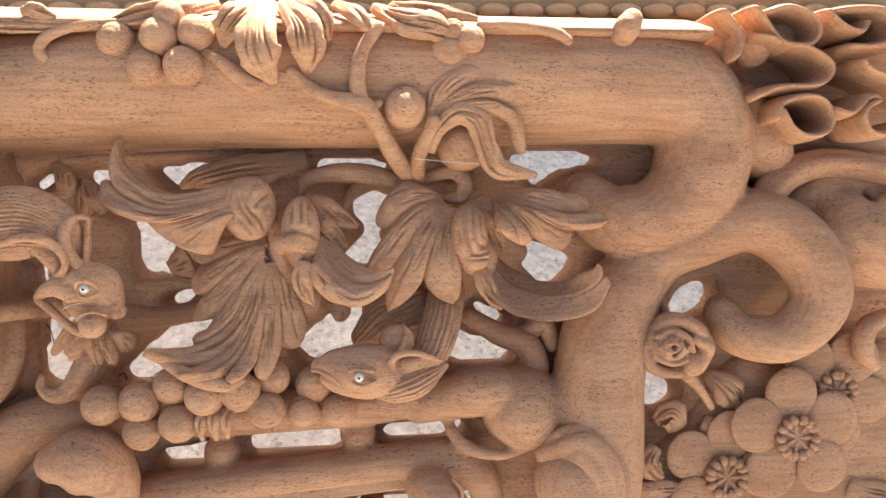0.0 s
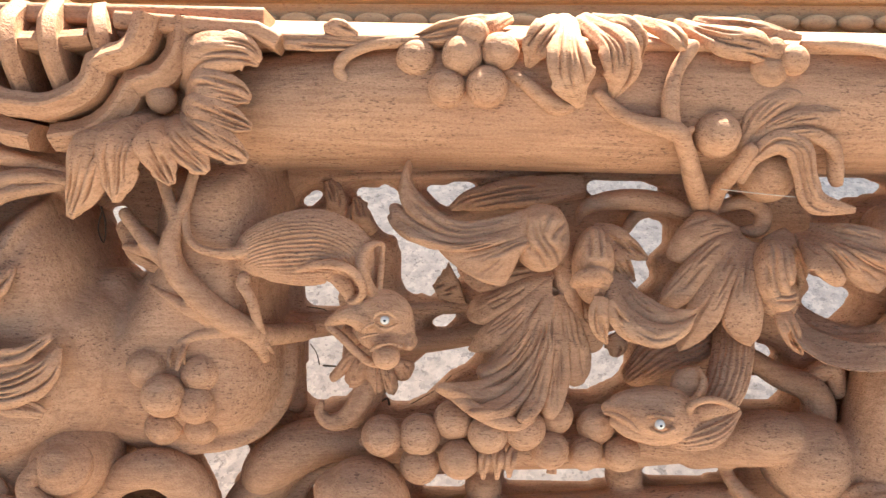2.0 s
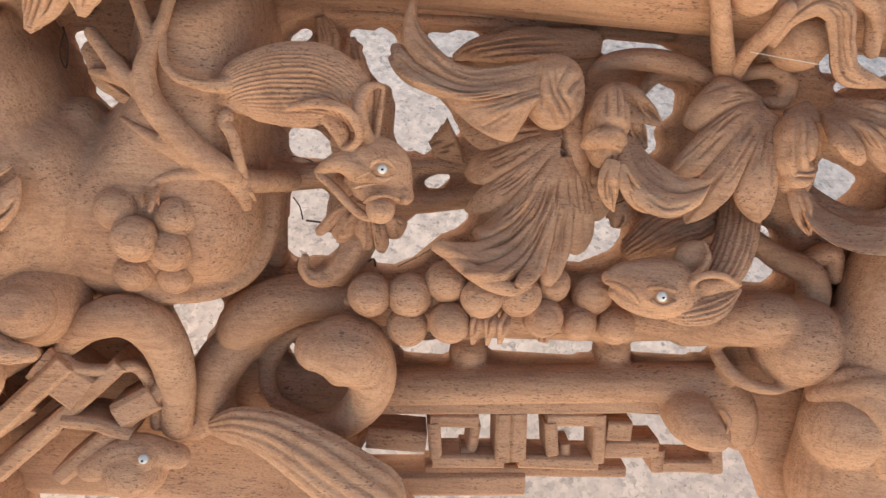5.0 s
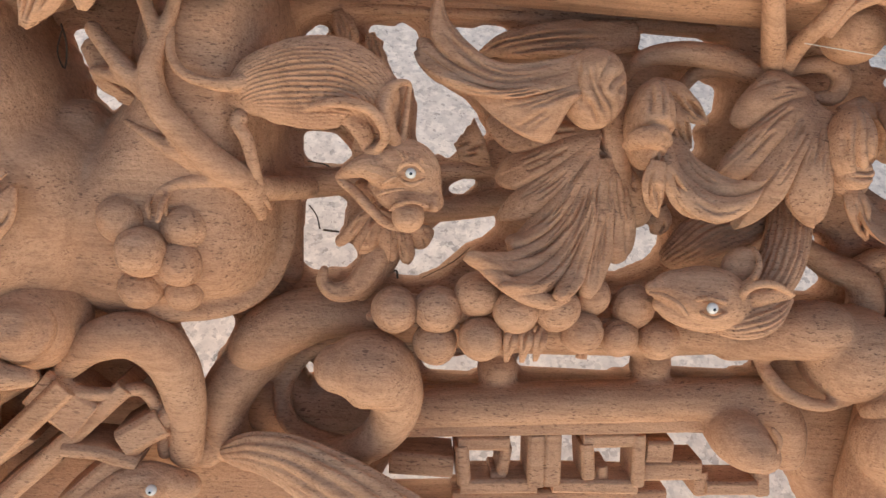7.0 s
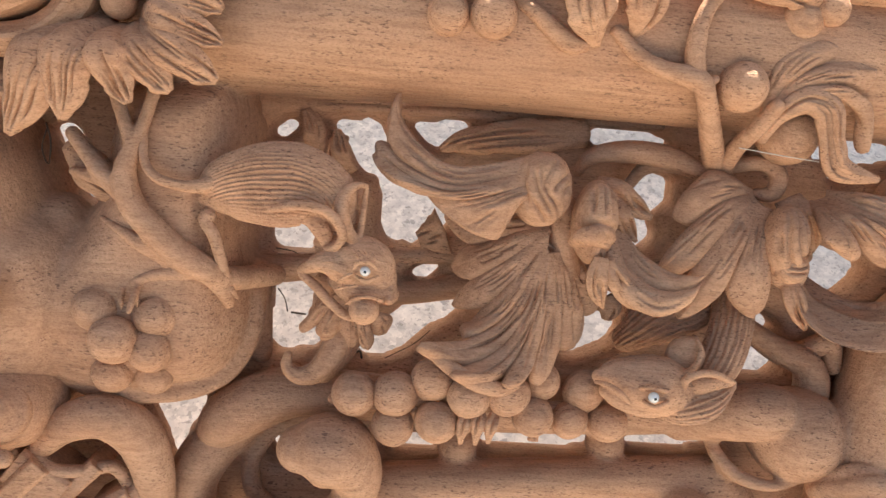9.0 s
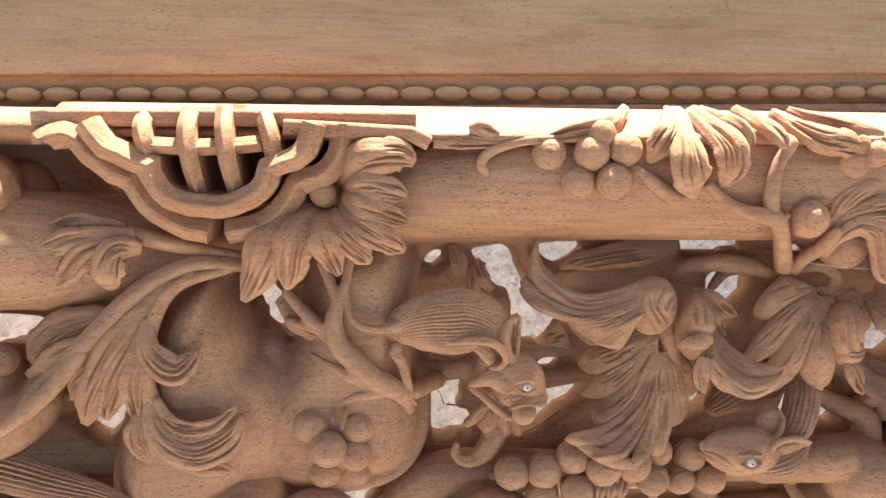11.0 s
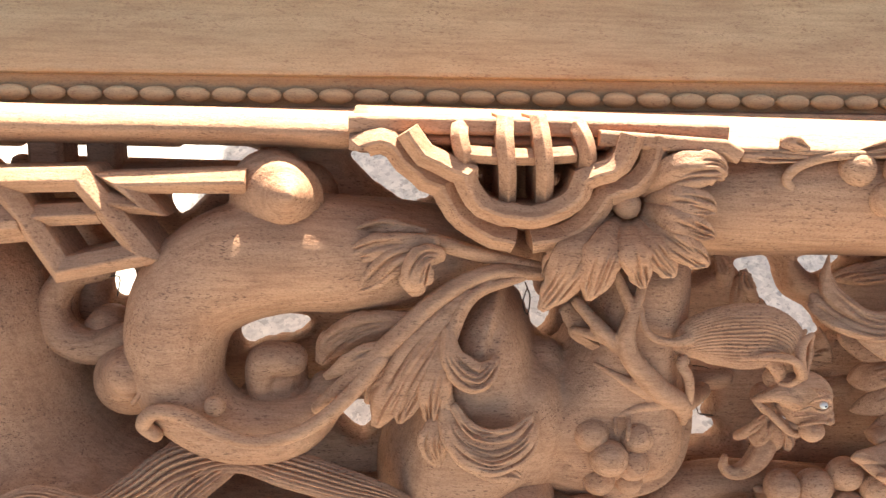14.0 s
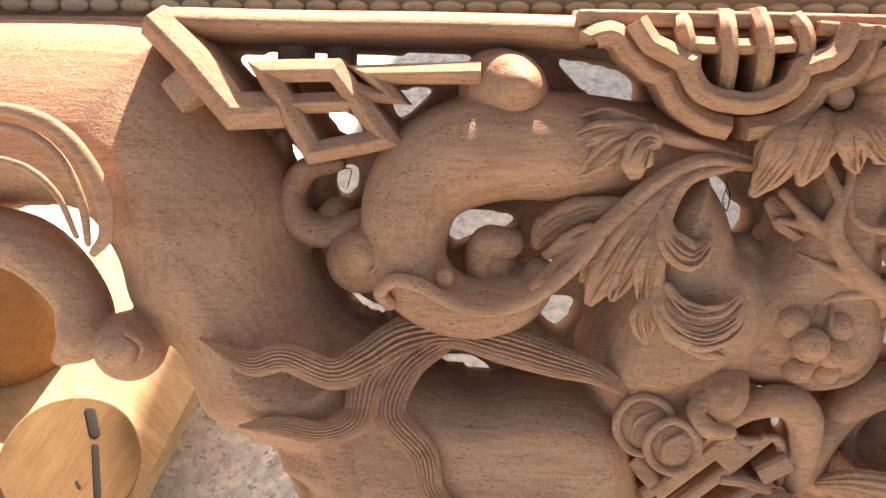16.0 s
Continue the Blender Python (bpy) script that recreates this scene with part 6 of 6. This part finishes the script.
blossom(221.7, -161.5, 264, 36, bed, turn=150, label="open plum blossom with ringed stamens")
rose_bm = bmesh.new()
blob(rose_bm, 187, -80, 266, 19, deep=0.8)
sweep(rose_bm, [(167, -69, 282, 2.9), (163, -80, 282, 3.6), (170, -90, 282, 3.9), (184, -93, 281, 3.3)], deep=1.7)
sweep(rose_bm, [(168, -67, 280, 3.3), (178, -61, 284, 4.2), (191, -65, 284, 4.6), (201, -74, 281, 3.6)], deep=1.6)
sweep(rose_bm, [(192, -72, 286, 3.2), (200, -77, 284, 4.3), (200, -85, 282, 3.3)], deep=1.5)
blob(rose_bm, 194, -87, 280, 8.6, deep=0.8)
sweep(rose_bm, [(165, -67, 270, 4.7), (158, -78, 274, 6), (165, -91, 270, 4)], grooves=12, depth=0.15, seg=72, deep=0.9)
blob(rose_bm, 181, -78, 282, 9.2, deep=0.9)
sweep(rose_bm, [(185, -77, 291, 1.3), (182, -81, 291, 1.3), (177, -82, 291, 1.3), (172, -80, 291, 1.3), (170, -76, 291, 1.3)], seg=8, n=3, deep=1.8)
sweep(rose_bm, [(171, -73, 290, 1.3), (174, -70, 290, 1.3), (178, -70, 290, 1.3), (183, -71, 290, 1.3)], seg=8, n=3, deep=1.6)
sweep(rose_bm, [(174, -80, 293, 1.3), (171, -77, 293, 1.3), (171, -74, 293, 1.3), (174, -71, 293, 1.3), (178, -71, 293, 1.3)], seg=8, n=3, deep=1.8)
sweep(rose_bm, [(181, -73, 292, 1.3), (182, -75, 292, 1.3), (182, -78, 292, 1.3), (180, -80, 292, 1.3)], seg=8, n=3, deep=1.6)
sweep(rose_bm, [(173, -73, 295, 1.3), (175, -73, 295, 1.3), (177, -73, 295, 1.3), (179, -75, 295, 1.3), (178, -77, 295, 1.3)], seg=8, n=3, deep=1.8)
sweep(rose_bm, [(177, -78, 294, 1.3), (175, -78, 294, 1.3), (174, -77, 294, 1.3), (173, -76, 294, 1.3)], seg=8, n=3, deep=1.6)
sweep(rose_bm, [(169, -70, 288, 1.6), (177, -67, 290, 1.9), (186, -71, 290, 1.9), (190, -79, 288, 1.6)], deep=1.6)
sweep(rose_bm, [(168, -74, 288, 1.6), (169, -82, 289, 1.9), (178, -86, 289, 1.9), (186, -84, 288, 1.6)], deep=1.6)
rose = part("rosebud", rose_bm, CARVED, bed, "carved rose half open on a stem")
merged(rose, 0.8, 1)
limb_part("stem", [(193, -96, 274, 4), (203, -106, 270, 2.7), (214, -119, 262, 2.1)], bed)
limb_part("stem", [(183, -62, 268, 2.7), (177, -48, 270, 3), (168, -34, 270, 4.7), (158, -31, 268, 3.3)], bed)
ball_part("bud", 162, -51, 272, 8.6, bed)
leaf_part("leaf", [(177, -41, 270, 2.7), (172, -32, 276, 5.3), (179, -27, 274, 1.7)], bed, veins=2)
leaf_part("leaf", [(173, -61, 272, 2.7), (159, -57, 276, 5.3), (155, -47, 274, 2)], bed, veins=2)
leaf_part("leaf", [(214, -99, 256, 4.2), (225, -109, 262, 11.8), (235, -121, 258, 2.8)], bed, veins=3, cut=0.19)
leaf_part("leaf", [(195, -133, 258, 7), (189, -123, 262, 10.3), (181, -128, 256, 3.5)], bed, veins=3, cut=0.19)
leaf_part("leaf", [(179, -142, 262, 4.8), (173, -151, 266, 8.9), (182, -163, 262, 2.8)], bed, veins=3, cut=0.19)
leaf_part("leaf", [(168, -169, 262, 6.2), (189, -170, 264, 6.9), (205, -179, 260, 2.8)], bed, veins=3, cut=0.19)
leaf_part("leaf", [(209, -130, 258, 6.3), (222, -137, 262, 10.4), (231, -145, 258, 2.8)], bed, veins=3, cut=0.19)
leaf_part("leaf", [(308, -175, 256, 7.2), (330, -183, 258, 10.8), (349, -185, 254, 3.7)], bed, veins=3, cut=0.19)
limb_part("scroll", [(328, -66, 262, 5), (313, -72, 266, 6.3), (310, -86, 266, 6.3), (319, -96, 264, 4.2)], bed)
limb_part("lip", [(51.5, -147.2, 287, 1.1), (55.7, -152.2, 287, 1.4), (56.2, -159.1, 286, 1.1)], bed)
limb_part("branch", [(-184.6, -125.1, 258, 9.4), (-203.2, -140.1, 262, 12.6), (-212.4, -157.6, 263, 12.6), (-211.9, -176.2, 261, 11.2)], bed, "rounded lobe of the lower branch", seg=24)
limb_part("foot_leaf", [(-207.6, -178.1, 272, 5.4), (-193.9, -171.4, 282, 9), (-174.5, -171.4, 291, 11.9), (-153, -180.4, 297, 15.4), (-126.2, -198, 298, 18.2)], bed, "broad grooved leaf at the foot of the scroll", grooves=12, depth=0.16, seg=96, deep=0.6, n=10, fur=0.6)
limb_part("lip", [(-363, -5.2, 306, 1), (-354, 5.1, 307, 1)], bed)
limb_part("scroll", [(112, -137, 280, 13), (124, -131, 290, 13.4), (135, -144, 292, 14.3), (141, -167, 290, 12.8)], bed, "ribbed shell-like scroll", grooves=6, depth=0.15, seg=48, deep=0.8)

# shavings and twigs caught in the openings
scrap_bm = bmesh.new()
sweep(scrap_bm, [(-177, -60, 246, 0.4), (-173, -64, 250, 0.3), (-171, -70, 252, 0.4)], seg=5, n=3)
scrap = part("twig_scrap", scrap_bm, TWIG, bed)
scrap_bm = bmesh.new()
sweep(scrap_bm, [(-169, -71, 250, 0.6), (-162, -71, 252, 0.5)], seg=5, n=3)
scrap = part("twig_scrap", scrap_bm, TWIG, bed)
scrap_bm = bmesh.new()
sweep(scrap_bm, [(-136, -90, 252, 0.6), (-133, -88, 254, 0.6), (-132, -92, 252, 0.6)], seg=5, n=3)
scrap = part("twig_scrap", scrap_bm, TWIG, bed)
scrap_bm = bmesh.new()
sweep(scrap_bm, [(-120, -92, 250, 0.2), (-106, -83, 252, 0.2), (-98, -74, 256, 0.2)], seg=5, n=3)
scrap = part("twig_scrap", scrap_bm, TWIG, bed)
scrap_bm = bmesh.new()
sweep(scrap_bm, [(-178, -38, 252, 0.3), (-170, -39, 252, 0.3), (-166, -41, 252, 0.3)], seg=5, n=3)
scrap = part("twig_scrap", scrap_bm, TWIG, bed)
scrap_bm = bmesh.new()
sweep(scrap_bm, [(-286, 14.8, 262, 0.5), (-283, 6.6, 264, 0.5), (-284, -4, 264, 0.4), (-287, 3.1, 264, 0.4), (-285, 11.9, 264, 0.4)], seg=5, n=4)
scrap = part("twig_scrap", scrap_bm, TWIG, bed)
scrap_bm = bmesh.new()
sweep(scrap_bm, [(-529, 12.2, 262, 0.5), (-521, 12.7, 264, 0.4), (-523, 1.7, 264, 0.4)], seg=5, n=4)
scrap = part("twig_scrap", scrap_bm, TWIG, bed)

# chips of the ledge, tool cuts and knots
leaf_part("leaf", [(-163, 103, 300, 2.5), (-156, 103, 302, 4.4), (-147, 100, 300, 1.3)], bed, veins=1)
leaf_part("leaf", [(-182, 95, 300, 2.5), (-169, 95, 300, 3.2), (-143, 95, 299, 1.9), (-124, 96, 298, 1)], bed, veins=1, arch=0.5)


# ---- ledge, beading and waist above the apron ----
RISE = 0.0172
bm = bmesh.new()
profile(bm, [(95, 262), (95.5, 294), (96.5, 299), (98.5, 301), (101, 298), (108, 281), (114, 264), (114.5, 240), (98, 240)], -386, 196, 40)
part("ledge", bm, CARVED, bed, "planed ledge along the top of the apron")
bm = bmesh.new()
profile(bm, [(100, 215), (101, 234), (108, 235), (113, 233), (115, 215)], -900, 420, 40, RISE, 5.0)
part("ledge", bm, CARVED, bed)
bm = bmesh.new()
profile(bm, [(107, 200), (108, 224), (127.5, 224.5), (128, 229.5), (129, 231), (131, 231), (138, 229), (146, 226), (155, 222.5), (165, 219), (176, 216), (188, 214), (200, 213.5), (210, 214.5), (217, 217), (222, 221),
             (224, 223), (228, 222), (228, 150), (107, 150)], -900, 420, 30, RISE, 8.5)
part("waist_moulding", bm, MOULDED, bed, "planed cove moulding above the beading", smooth=False)
for k in range(58):
    bm = bmesh.new()
    blob(bm, 405 - 21.2 * k, 125.2 + RISE * (405 - 21.2 * k), 229.0, 4.7, wide=2.2, deep=1.0, fine=3)
    part("bead", bm, MOULDED, bed)

# ---- the leg runs down to the paving ----
bm = bmesh.new()
sweep(bm, [(-500, -215, 262, 48), (-505, -320, 245, 50), (-500, -440, 225, 46), (-495, -520, 205, 48)], n=5)
part("leg", bm, CARVED, bed, "plain lower end of the leg")
bm = bmesh.new()
sweep(bm, [(330, -215, 225, 50), (340, -330, 215, 48), (338, -440, 205, 46), (335, -520, 195, 48)], n=5)
part("leg", bm, CARVED, bed)


# ---- offcuts on the paving behind the leg ----
def log(x, y, z, r, length, lean, turn, label, material):
    """A sawn length of round wood; its end at (x, y, z), its axis along its own z."""
    bm = bmesh.new()
    rows = []
    for h, f in ((0, 0.975), (0.003, 1.0), (length - 0.003, 1.0), (length, 0.975)):
        rows.append([(r * f * (1 + 0.02 * math.cos(3 * a + 1)) * math.cos(a) / MM, r * f * math.sin(a) / MM, h / MM) for a in [2 * math.pi * k / 48 for k in range(48)]])
    rings(bm, rows)
    ob = part("log", bm, material, None, smooth=False)
    ob.matrix_world = pose(x, y, z, lean, 0, turn)
    return tagged(ob, label, "log", group="wood offcuts")


bm = bmesh.new()
rows = [[(-1150, y, 0), (-1150, y, 120), (-753 + 0.165 * (y + 169), y, 120), (-753 + 0.165 * (y + 169), y, 98), (-900, y, 80), (-900, y, 0)] for y in (-460, -330, -160, 40)]
rings(bm, rows)
tagged(part("timber_block", bm, PALE, None, smooth=False), "squared block of pale timber on the paving", "timber", group="wood offcuts")
end_log = log(-0.800, -0.277, 0.206, 0.059, 0.07, -144, 54, "round log with black marker writing on its sawn end", BROWN)
log(-0.865, -0.319, 0.194, 0.055, 0.07, -126, 79, "short log with a freshly sawn ringed end", PALE)
log(-0.975, -0.09, 0.12, 0.072, 0.40, 0, 0, "log standing upright on the timber block", BROWN)
for x0, y0, x1, y1, w in ((38, -26, 29, -8, 5.0), (22, 2, -3, 38, 3.2), (-8, 16, -9, 22, 1.4)):
    ink = bmesh.new()
    sweep(ink, [(x0, y0, -0.2, w), (x1, y1, -0.2, w)], seg=8, n=3, deep=0.12)
    part("marker_bar", ink, INK, end_log, "plain bar of black marker")
